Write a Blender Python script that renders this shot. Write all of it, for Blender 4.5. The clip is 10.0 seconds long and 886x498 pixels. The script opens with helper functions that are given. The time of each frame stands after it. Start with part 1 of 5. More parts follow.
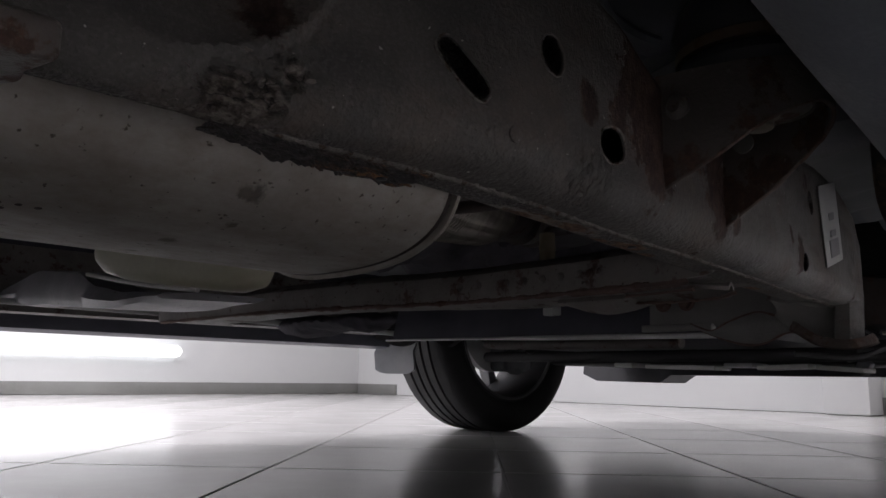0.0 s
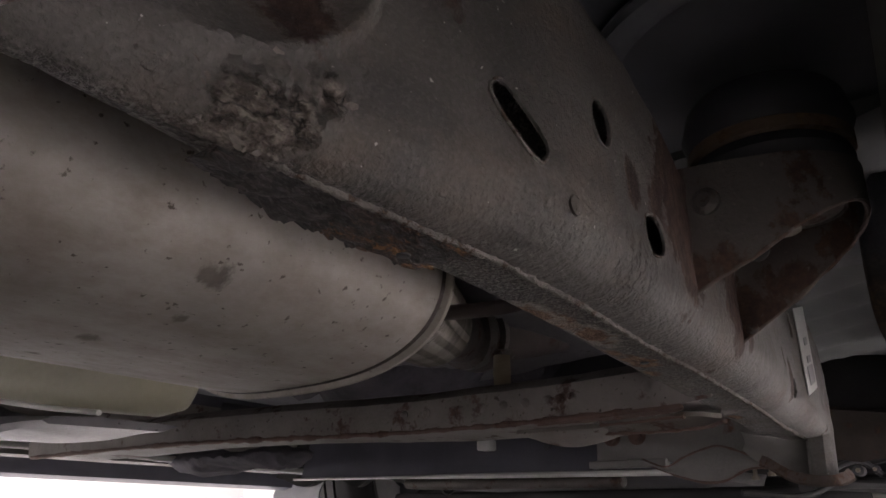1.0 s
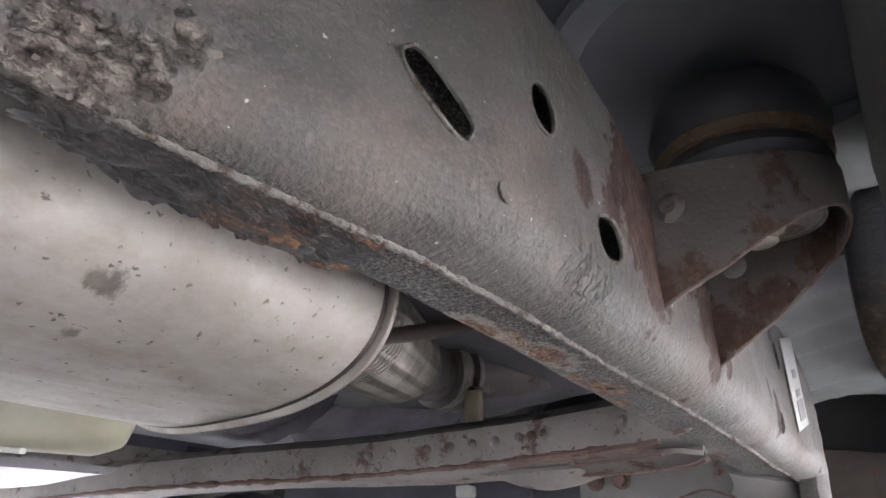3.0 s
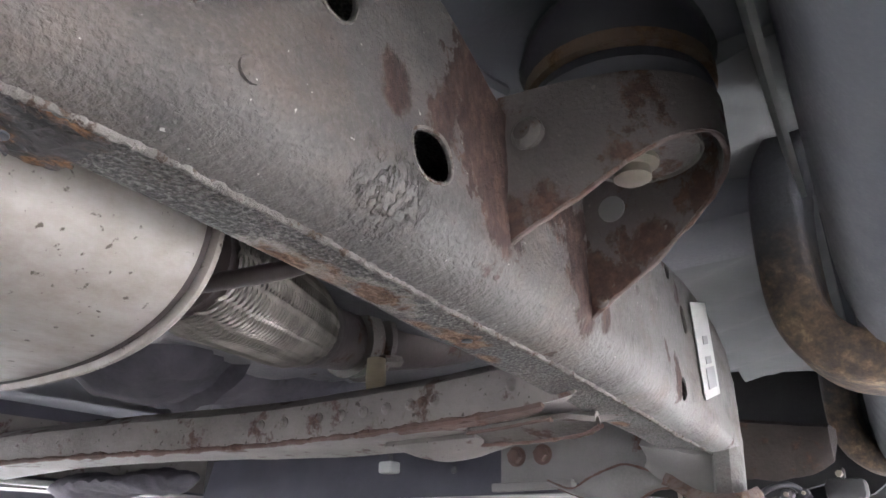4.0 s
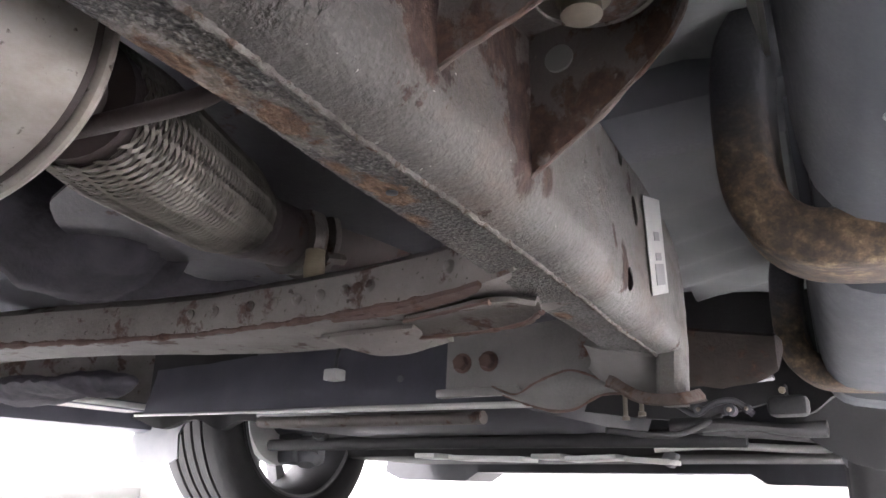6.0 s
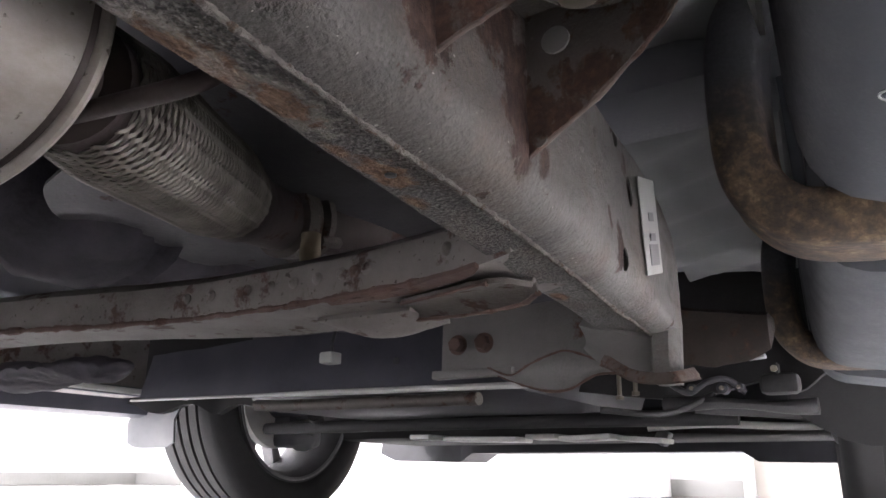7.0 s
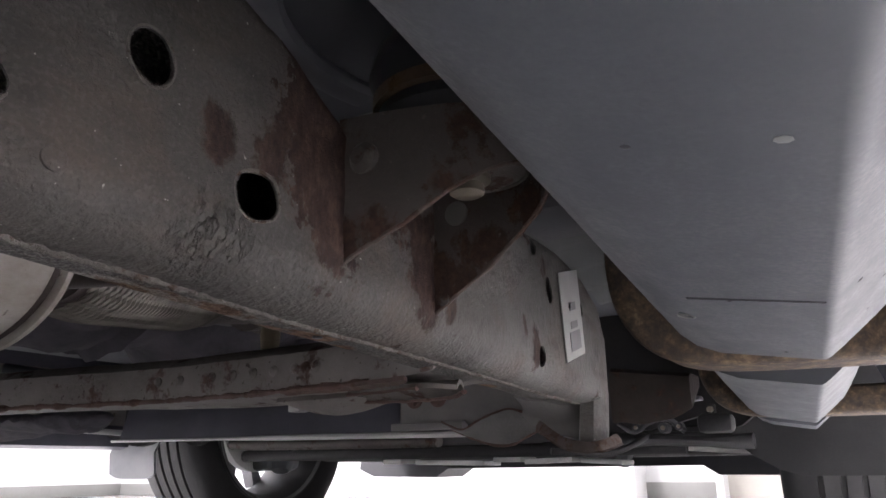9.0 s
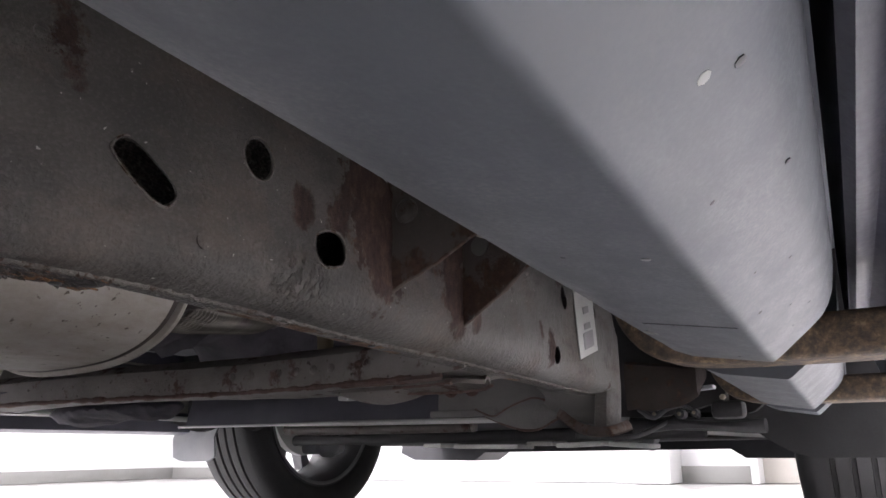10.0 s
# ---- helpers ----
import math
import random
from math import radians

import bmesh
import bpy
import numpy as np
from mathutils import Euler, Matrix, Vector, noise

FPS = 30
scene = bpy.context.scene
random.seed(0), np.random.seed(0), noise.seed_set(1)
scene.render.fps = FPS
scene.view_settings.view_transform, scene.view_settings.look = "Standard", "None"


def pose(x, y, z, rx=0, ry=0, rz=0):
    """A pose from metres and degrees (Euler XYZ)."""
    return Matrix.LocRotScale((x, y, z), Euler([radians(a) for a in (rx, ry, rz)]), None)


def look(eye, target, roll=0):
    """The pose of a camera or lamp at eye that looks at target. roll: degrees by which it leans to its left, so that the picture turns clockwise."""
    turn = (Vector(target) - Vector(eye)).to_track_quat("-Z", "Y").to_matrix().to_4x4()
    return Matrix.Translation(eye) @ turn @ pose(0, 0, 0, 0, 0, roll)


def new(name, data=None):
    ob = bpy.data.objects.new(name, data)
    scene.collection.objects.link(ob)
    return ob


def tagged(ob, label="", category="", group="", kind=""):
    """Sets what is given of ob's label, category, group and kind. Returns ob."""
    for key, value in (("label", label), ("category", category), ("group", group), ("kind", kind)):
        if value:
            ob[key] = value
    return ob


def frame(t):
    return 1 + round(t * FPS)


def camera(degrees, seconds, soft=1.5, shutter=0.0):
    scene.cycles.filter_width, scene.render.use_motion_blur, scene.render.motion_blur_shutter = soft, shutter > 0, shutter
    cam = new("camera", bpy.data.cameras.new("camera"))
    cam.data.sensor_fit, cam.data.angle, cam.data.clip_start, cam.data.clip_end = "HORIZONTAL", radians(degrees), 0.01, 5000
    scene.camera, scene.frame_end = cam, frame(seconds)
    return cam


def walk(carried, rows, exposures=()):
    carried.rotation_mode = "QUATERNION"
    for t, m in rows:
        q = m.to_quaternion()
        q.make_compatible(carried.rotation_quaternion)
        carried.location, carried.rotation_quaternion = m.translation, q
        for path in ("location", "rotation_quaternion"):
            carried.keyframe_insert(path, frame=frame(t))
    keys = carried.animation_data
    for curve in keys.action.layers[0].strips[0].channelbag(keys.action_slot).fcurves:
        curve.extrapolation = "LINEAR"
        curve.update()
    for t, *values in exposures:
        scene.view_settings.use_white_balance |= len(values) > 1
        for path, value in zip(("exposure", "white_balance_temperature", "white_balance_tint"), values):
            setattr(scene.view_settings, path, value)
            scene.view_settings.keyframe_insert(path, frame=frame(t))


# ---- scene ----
cam = camera(61.5, 10.0)
PATH = [
    (0, (0.285, 0.038, 0.176), (-1.139, 1.401, 0.516), 0.9),
    (0.5, (0.21, 0.087, 0.18), (-1.037, 1.557, 0.71), 0.6),
    (1, (0.171, 0.061, 0.175), (-0.982, 1.541, 0.867), 0.4),
    (1.5, (0.145, 0.014, 0.165), (-0.961, 1.488, 0.943), 0.0),
    (2, (0.125, 0.018, 0.158), (-0.969, 1.484, 0.967), -0.2),
    (2.5, (0.14, 0.07, 0.162), (-0.971, 1.524, 0.97), -0.1),
    (2.7, (0.153, 0.095, 0.167), (-0.972, 1.532, 0.985), 0.4),
    (3.8, (0.186, 0.183, 0.175), (-0.89, 1.684, 0.943), -0.2),
    (4, (0.192, 0.211, 0.166), (-0.878, 1.713, 0.94), 0.2),
    (4.5, (0.193, 0.249, 0.149), (-0.839, 1.78, 0.916), 1.0),
    (5, (0.177, 0.269, 0.132), (-0.835, 1.834, 0.858), 1.6),
    (5.5, (0.169, 0.283, 0.125), (-0.851, 1.873, 0.783), 1.8),
    (6, (0.18, 0.267, 0.137), (-0.846, 1.87, 0.752), 1.2),
    (6.2, (0.176, 0.267, 0.132), (-0.847, 1.877, 0.733), 1.0),
    (7.3, (0.182, 0.257, 0.141), (-0.821, 1.889, 0.714), 0.1),
    (7.5, (0.186, 0.252, 0.154), (-0.811, 1.886, 0.733), -0.3),
    (8, (0.2, 0.247, 0.16), (-0.793, 1.887, 0.729), -0.3),
    (8.5, (0.239, 0.219, 0.187), (-0.756, 1.86, 0.748), -0.1),
    (9, (0.268, 0.197, 0.202), (-0.712, 1.848, 0.766), -0.8),
    (9.5, (0.286, 0.126, 0.211), (-0.693, 1.774, 0.781), -0.8),
    (10, (0.341, 0.092, 0.198), (-0.728, 1.698, 0.727), -0.8),
]
EXPOSURES = [(0.0, -1.25, 6400, 11), (0.5, -0.85, 6650, 10), (1.0, 0.3, 6900, 15), (1.5, 1.05, 6800, 15), (2.0, 1.7, 6600, 13), (2.5, 2.15, 6300, 10), (4.0, 2.4, 6250, 9), (4.5, 2.4, 6250, 9),
             (5.0, 2.45, 6350, 10), (5.5, 2.3, 6400, 10), (6.0, 1.9, 6450, 11), (7.3, 1.12, 6450, 11), (7.5, 1.0, 6450, 11), (8.0, 0.92, 6450, 12), (9.0, 0.75, 6450, 12), (10.0, 0.55, 6450, 12)]
walk(cam, [(t, look(eye, target, roll)) for t, eye, target, roll in PATH], EXPOSURES)

# ---- world and light ----
world = bpy.data.worlds.new("workshop_air")
world.use_nodes = True
world.node_tree.nodes["Background"].inputs[0].default_value = (0.80, 0.88, 1.0, 1)
world.node_tree.nodes["Background"].inputs[1].default_value = 0.05
scene.world = world


def area_lamp(name, at, target, sx, sy, watts, colour, beam=110):
    data = bpy.data.lights.new(name, "AREA")
    data.spread = radians(beam)
    data.shape, data.size, data.size_y, data.energy, data.color = "RECTANGLE", sx, sy, watts, colour
    ob = new(name, data)
    ob.matrix_world = look(at, target)
    return ob


COOL = (1.0, 0.955, 0.995)
# unseen area lights under the ceiling, added to brighten floor and underbody
area_lamp("ceiling_lamp_right", (1.3, 2.0, 2.98), (1.3, 2.001, 0), 1.5, 3.2, 255, COOL, 95)
area_lamp("ceiling_lamp_left", (-3.5, -0.4, 2.98), (-3.5, -0.399, 0), 2.8, 6.0, 600, COOL, 150)
area_lamp("ceiling_lamp_front", (-0.7, 3.7, 2.98), (-0.7, 3.701, 0), 3.0, 1.0, 20, COOL)
area_lamp("ceiling_lamp_rear", (-0.7, -3.2, 2.98), (-0.7, -3.201, 0), 3.0, 0.5, 60, COOL)

# ---- materials ----


def graph(name):
    m = bpy.data.materials.new(name)
    m.use_nodes = True
    t = m.node_tree
    return m, t, t.nodes["Principled BSDF"]


def add(t, kind, **values):
    n = t.nodes.new(kind)
    for key, value in values.items():
        n.inputs[key.replace("_", " ")].default_value = value
    return n


def noise_of(t, scale, detail=4.0, rough=0.6, stretch=(1, 1, 1), shift=(0, 0, 0)):
    co = t.nodes.new("ShaderNodeTexCoord")
    mp = add(t, "ShaderNodeMapping", Scale=stretch, Location=shift)
    t.links.new(co.outputs["Object"], mp.inputs["Vector"])
    n = add(t, "ShaderNodeTexNoise", Scale=scale, Detail=detail, Roughness=rough)
    t.links.new(mp.outputs[0], n.inputs["Vector"])
    return n.outputs["Fac"]


def ramp(t, fac, *stops):
    r = t.nodes.new("ShaderNodeValToRGB")
    e = r.color_ramp.elements
    while len(e) < len(stops):
        e.new(0.5)
    for el, (p, c) in zip(e, stops):
        el.position = p
        el.color = (c, c, c, 1) if isinstance(c, (int, float)) else (*c, 1)
    t.links.new(fac, r.inputs[0])
    return r.outputs[0]


def mix(t, fac, a, b, kind="MIX"):
    n = t.nodes.new("ShaderNodeMix")
    n.data_type, n.blend_type = "RGBA", kind
    for value, slot in ((fac, 0), (a, 6), (b, 7)):
        if isinstance(value, (int, float)):
            n.inputs[slot].default_value = value
        elif isinstance(value, tuple):
            n.inputs[slot].default_value = (*value, 1)
        else:
            t.links.new(value, n.inputs[slot])
    return n.outputs[2]


def bump(t, b, *layers):
    last = None
    for height, strength, dist in layers:
        n = add(t, "ShaderNodeBump", Strength=strength, Distance=dist)
        t.links.new(height, n.inputs["Height"])
        if last:
            t.links.new(last, n.inputs["Normal"])
        last = n.outputs[0]
    t.links.new(last, b.inputs["Normal"])


def worn(name, dark, light, rust=0.0, rust_dark=(0.045, 0.022, 0.014), rust_light=(0.22, 0.085, 0.03), rough=0.65, metal=0.0,
         grain=220.0, relief=0.0008, patch=18.0, specks=0.0, speck=(0.03, 0.025, 0.02), shift=(0, 0, 0), stains=(), film=None, sheen=0.5):
    """Weathered surface: two paint tones, rust patches, dark specks and fine relief."""
    m, t, b = graph(name)
    broad = noise_of(t, patch * 0.55, 5, 0.6, shift=shift)
    fine = noise_of(t, grain, 4, 0.65)
    col = mix(t, ramp(t, broad, (0.35, 0.0), (0.68, 1.0)), dark, light)
    col = mix(t, ramp(t, fine, (0.3, 0.0), (0.75, 1.0)), col, mix(t, 0.5, col, light))
    ro = ramp(t, fine, (0.2, max(0, rough - 0.12)), (0.8, min(1, rough + 0.12)))
    heights = [(fine, 0.55, relief)]
    if rust > 0:
        big = noise_of(t, patch, 7, 0.68, shift=(shift[0] + 3.1, shift[1], shift[2]))
        mask = ramp(t, big, (0.70 - 0.35 * rust, 0.0), (0.76 - 0.35 * rust, 1.0))
        for at, size in stains:
            co = t.nodes.new("ShaderNodeTexCoord")
            far = t.nodes.new("ShaderNodeVectorMath")
            far.operation = "DISTANCE"
            t.links.new(co.outputs["Object"], far.inputs[0])
            far.inputs[1].default_value = at
            ragged = t.nodes.new("ShaderNodeMath")
            ragged.operation = "MULTIPLY_ADD"
            t.links.new(noise_of(t, 62, 7, 0.68, stretch=(1, 1.3, 0.7), shift=at), ragged.inputs[0])
            ragged.inputs[1].default_value = size * 3.2
            t.links.new(far.outputs["Value"], ragged.inputs[2])
            spot = ramp(t, ragged.outputs[0], (size * 2.42, 1.0), (size * 2.55, 0.0))
            mask = mix(t, 1.0, mask, spot, "LIGHTEN")
        scale = noise_of(t, patch * 5, 6, 0.7)
        tone = ramp(t, scale, (0.38, rust_dark), (0.53, tuple((p * 0.6 + q * 0.4) for p, q in zip(rust_dark, rust_light))), (0.68, rust_light))
        col = mix(t, mask, col, tone)
        ro = mix(t, mask, ro, (0.9, 0.9, 0.9))
        heights.append((scale, 0.5, relief * 1.5))
        heights.append((mask, 0.35, relief * 0.8))
    if film:
        dusty = noise_of(t, 34, 7, 0.72, stretch=(1.2, 0.7, 1.2), shift=(6, 3, 8))
        col = mix(t, ramp(t, dusty, (0.40, 0.0), (0.70, 0.65)), col, film)
        ro = mix(t, ramp(t, dusty, (0.40, 0.0), (0.70, 0.6)), ro, (0.75, 0.75, 0.75))
    if specks > 0:
        dots = noise_of(t, 170, 3, 0.5, shift=(7, 2, 1))
        where = ramp(t, dots, (0.70 - 0.1 * specks, 0.0), (0.76 - 0.1 * specks, 1.0))
        col = mix(t, where, col, speck)
    t.links.new(col, b.inputs["Base Color"])
    t.links.new(ro, b.inputs["Roughness"])
    b.inputs["Metallic"].default_value = metal
    b.inputs["Specular IOR Level"].default_value = sheen
    bump(t, b, *heights)
    return m


RUST_SPOTS = [((0.028, 0.470, 0.372), 0.026), ((0.028, 0.498, 0.335), 0.018), ((0.024, 0.596, 0.310), 0.016), ((0.028, 0.486, 0.350), 0.032), ((0.028, 0.482, 0.392), 0.036), ((0.026, 0.494, 0.322), 0.020), ((0.024, 0.590, 0.322), 0.018), ((0.024, 0.582, 0.345), 0.022), ((0.024, 0.555, 0.365), 0.022), ((0.022, 0.625, 0.304), 0.008), ((0.030, 0.440, 0.350), 0.012),
              ((0.004, 0.803, 0.303), 0.013), ((0.006, 0.775, 0.318), 0.007), ((0.006, 0.835, 0.385), 0.010), ((0.008, 0.790, 0.410), 0.009), ((0.012, 0.258, 0.398), 0.011), ((0.014, 0.262, 0.378), 0.008),
              ((-0.012, 0.150, 0.305), 0.008), ((-0.02, 0.10, 0.33), 0.012), ((0.002, 0.196, 0.335), 0.012), ((0.030, 0.405, 0.345), 0.009)]
FLAKES = [((-0.038, 0.414, 0.286), 0.0085), ((-0.034, 0.432, 0.286), 0.0075), ((-0.030, 0.469, 0.285), 0.0100), ((-0.039, 0.516, 0.283), 0.0045), ((-0.035, 0.548, 0.282), 0.0095), ((-0.044, 0.590, 0.281), 0.0040), ((-0.060, 0.829, 0.276), 0.0060)]
ROT = [((-0.003, 0.184, 0.291), 0.0115), ((-0.008, 0.150, 0.300), 0.0060), ((0.004, 0.208, 0.309), 0.0065), ((0.000, 0.198, 0.298), 0.0085)]


def blot(t, at, size, wild, scale, edge=0.06, squash=(1, 1, 1)):
    """Ragged patch round a point: its mask and the distance that shapes it."""
    co = t.nodes.new("ShaderNodeTexCoord")
    flat = t.nodes.new("ShaderNodeVectorMath")
    flat.operation = "MULTIPLY"
    t.links.new(co.outputs["Object"], flat.inputs[0])
    flat.inputs[1].default_value = squash
    far = t.nodes.new("ShaderNodeVectorMath")
    far.operation = "DISTANCE"
    t.links.new(flat.outputs[0], far.inputs[0])
    far.inputs[1].default_value = tuple(p * q for p, q in zip(at, squash))
    ragged = t.nodes.new("ShaderNodeMath")
    ragged.operation = "MULTIPLY_ADD"
    t.links.new(noise_of(t, scale, 7, 0.66, shift=at), ragged.inputs[0])
    ragged.inputs[1].default_value = size * wild
    t.links.new(far.outputs["Value"], ragged.inputs[2])
    line = size * (1 + 0.5 * wild)
    return ramp(t, ragged.outputs[0], (line, 1.0), (line + size * edge, 0.0)), ragged.outputs[0], line


def most(t, masks):
    total = masks[0]
    for m in masks[1:]:
        total = mix(t, 1.0, total, m, "LIGHTEN")
    return total


def frame_material():
    """Sprayed undercoat: leathery below the seam, smoother on the web, with rust, blisters and a rotten corner."""
    m, t, b = graph("frame_undercoat")
    black = (0.0, 0.0, 0.0)
    place = t.nodes.new("ShaderNodeTexCoord")
    axes = t.nodes.new("ShaderNodeSeparateXYZ")
    t.links.new(place.outputs["Object"], axes.inputs[0])
    broad = noise_of(t, 8, 4, 0.55, stretch=(1, 0.7, 1.4), shift=(2, 5, 1))
    col = mix(t, ramp(t, broad, (0.36, 0.0), (0.64, 1.0)), (0.060, 0.057, 0.054), (0.098, 0.092, 0.085))
    # paler towards the front of the rail
    drift = t.nodes.new("ShaderNodeMath")
    drift.operation = "MULTIPLY_ADD"
    t.links.new(noise_of(t, 11, 5, 0.6, shift=(2, 6, 6)), drift.inputs[0])
    drift.inputs[1].default_value = 0.5
    t.links.new(axes.outputs["Y"], drift.inputs[2])
    col = mix(t, ramp(t, drift.outputs[0], (0.82, 0.0), (1.15, 0.75)), col, (0.135, 0.132, 0.127))
    dirt = noise_of(t, 17, 6, 0.62, stretch=(1, 0.7, 1.2), shift=(9, 4, 2))
    col = mix(t, ramp(t, dirt, (0.48, 0.0), (0.66, 0.65)), col, (0.112, 0.090, 0.074))
    dim = noise_of(t, 38, 5, 0.6, stretch=(1, 0.6, 1.2), shift=(4, 4, 1))
    col = mix(t, ramp(t, dim, (0.33, 0.5), (0.48, 0.0)), col, (0.048, 0.046, 0.046))
    # distance inside of the seam, whose line bends gently inwards along the rail
    bow = t.nodes.new("ShaderNodeMath")
    bow.operation = "SUBTRACT"
    t.links.new(axes.outputs["Y"], bow.inputs[0])
    bow.inputs[1].default_value = 0.4
    square = t.nodes.new("ShaderNodeMath")
    square.operation = "MULTIPLY"
    t.links.new(bow.outputs[0], square.inputs[0])
    t.links.new(bow.outputs[0], square.inputs[1])
    inside = t.nodes.new("ShaderNodeMath")
    inside.operation = "MULTIPLY_ADD"
    t.links.new(square.outputs[0], inside.inputs[0])
    inside.inputs[1].default_value = 0.1
    t.links.new(axes.outputs["X"], inside.inputs[2])
    shifted = t.nodes.new("ShaderNodeMath")
    shifted.operation = "ADD"
    t.links.new(inside.outputs[0], shifted.inputs[0])
    shifted.inputs[1].default_value = 0.1
    coarse = ramp(t, shifted.outputs[0], (0.0955, 1.0), (0.0985, 0.16))
    cells = noise_of(t, 560, 2, 0.5, stretch=(1, 0.75, 1), shift=(3, 1, 8))
    worms = ramp(t, cells, (0.38, 0.0), (0.47, 0.7), (0.60, 1.0))
    fine = noise_of(t, 800, 3, 0.6, shift=(1, 7, 3))
    # crevice shade and crest highlights painted into the grain's colour
    col = mix(t, mix(t, coarse, black, ramp(t, cells, (0.40, 0.65), (0.48, 0.0))), col, (0.034, 0.033, 0.033))
    col = mix(t, mix(t, coarse, black, ramp(t, cells, (0.54, 0.0), (0.64, 0.60))), col, (0.215, 0.208, 0.196))
    col = mix(t, ramp(t, fine, (0.34, 0.28), (0.48, 0.0)), col, (0.05, 0.047, 0.046))
    # wide-spaced pale nicks on the web
    nick = noise_of(t, 260, 2, 0.5, shift=(5, 9, 2))
    col = mix(t, ramp(t, nick, (0.735, 0.0), (0.765, 0.8)), col, (0.36, 0.35, 0.33))
    ro = ramp(t, dirt, (0.40, 0.58), (0.66, 0.74))
    heights = [(fine, 0.5, 0.0005), (mix(t, coarse, (0.7, 0.7, 0.7), worms), 1.0, 0.0012)]
    # shallow sagging runs in the sprayed coat of the web
    runs = noise_of(t, 190, 3, 0.5, stretch=(1, 1.1, 0.8), shift=(6, 2, 5))
    heights.append((runs, 1.0, 0.0014))
    # brown rust patches
    masks = [blot(t, at, size, 3.2, 62, 0.10, (1, 1.1, 0.8))[0] for at, size in RUST_SPOTS]
    stray = noise_of(t, 24, 7, 0.66, shift=(7, 1, 4))
    rust = most(t, masks + [ramp(t, stray, (0.665, 0.0), (0.685, 1.0))])
    scale = noise_of(t, 90, 6, 0.7, stretch=(1, 1.2, 0.7))
    tone = ramp(t, scale, (0.36, (0.022, 0.013, 0.012)), (0.52, (0.048, 0.028, 0.023)), (0.68, (0.088, 0.054, 0.043)))
    col = mix(t, mix(t, 0.92, black, rust), col, tone)
    ro = mix(t, rust, ro, (0.80, 0.80, 0.80))
    heights.append((mix(t, 1.0, rust, mix(t, 0.5, black, scale), "SUBTRACT"), 0.6, 0.0010))
    # orange patches with lifted pale edges
    spots, brims = [], []
    for at, size in FLAKES:
        spot, dist, line = blot(t, at, size, 2.4, 90, 0.05, (1, 0.45, 0.2))
        spots.append(spot)
        brims.append(ramp(t, dist, (line - size * 0.10, 0.0), (line, 1.0), (line + size * 0.10, 0.9), (line + size * 0.22, 0.0)))
    total, brim = most(t, spots), most(t, brims)
    flake = noise_of(t, 150, 6, 0.7, stretch=(1.4, 0.6, 1), shift=(2, 2, 6))
    tone = ramp(t, flake, (0.36, (0.062, 0.038, 0.028)), (0.50, (0.135, 0.082, 0.054)), (0.64, (0.240, 0.160, 0.108)))
    col = mix(t, total, col, tone)
    col = mix(t, mix(t, 0.7, black, brim), col, (0.31, 0.285, 0.255))
    ro = mix(t, total, ro, (0.88, 0.88, 0.88))
    heights.append((mix(t, total, (1.0, 1.0, 1.0), mix(t, 0.6, black, flake)), 1.0, 0.0030))
    # blistered patch below the pressed holes
    blister, _, _ = blot(t, (0.029, 0.410, 0.299), 0.016, 2.2, 90, 0.4)
    crackle = noise_of(t, 190, 4, 0.55, stretch=(1, 1.2, 0.6), shift=(3, 7, 7))
    heights.append((mix(t, blister, (0.5, 0.5, 0.5), ramp(t, crackle, (0.50, 0.0), (0.62, 1.0))), 1.0, 0.0026))
    # rotten corner: cracked crust over dark gaps, the cracks' shade painted in
    decay = most(t, [blot(t, at, size, 1.6, 60, 0.5)[0] for at, size in ROT])
    crust_fine = noise_of(t, 190, 6, 0.64, stretch=(1, 0.8, 1.2), shift=(1, 8, 3))
    folds = noise_of(t, 85, 3, 0.55, stretch=(1, 0.7, 1.2), shift=(4, 8, 1))
    ridge = ramp(t, folds, (0.42, 1.0), (0.485, 0.3), (0.50, 0.0), (0.515, 0.3), (0.58, 1.0))
    tone = ramp(t, crust_fine, (0.36, (0.042, 0.034, 0.030)), (0.48, (0.098, 0.082, 0.072)), (0.60, (0.200, 0.178, 0.158)))
    tone = mix(t, ramp(t, ridge, (0.0, 0.95), (0.6, 0.0)), tone, (0.012, 0.010, 0.009))
    col = mix(t, decay, col, tone)
    ro = mix(t, decay, ro, (0.82, 0.82, 0.82))
    heights.append((mix(t, decay, (1.0, 1.0, 1.0), ridge), 1.0, 0.006))
    heights.append((mix(t, decay, (0.5, 0.5, 0.5), crust_fine), 1.0, 0.006))
    t.links.new(col, b.inputs["Base Color"])
    t.links.new(ro, b.inputs["Roughness"])
    b.inputs["Specular IOR Level"].default_value = 0.22
    bump(t, b, *heights)
    return m


FRAME = frame_material()
CRUST = worn("lifted_undercoat", (0.055, 0.047, 0.042), (0.15, 0.132, 0.117), rust=0.2, rust_dark=(0.04, 0.028, 0.022), rust_light=(0.12, 0.075, 0.05), rough=0.8, grain=420, relief=0.0012, patch=90)
FRAME_CLEAN = worn("frame_grey", (0.105, 0.102, 0.098), (0.19, 0.185, 0.178), rust=0.22, rust_dark=(0.06, 0.035, 0.025), rust_light=(0.15, 0.07, 0.04), rough=0.6, grain=300, relief=0.0008, patch=13, shift=(2, 5, 1))


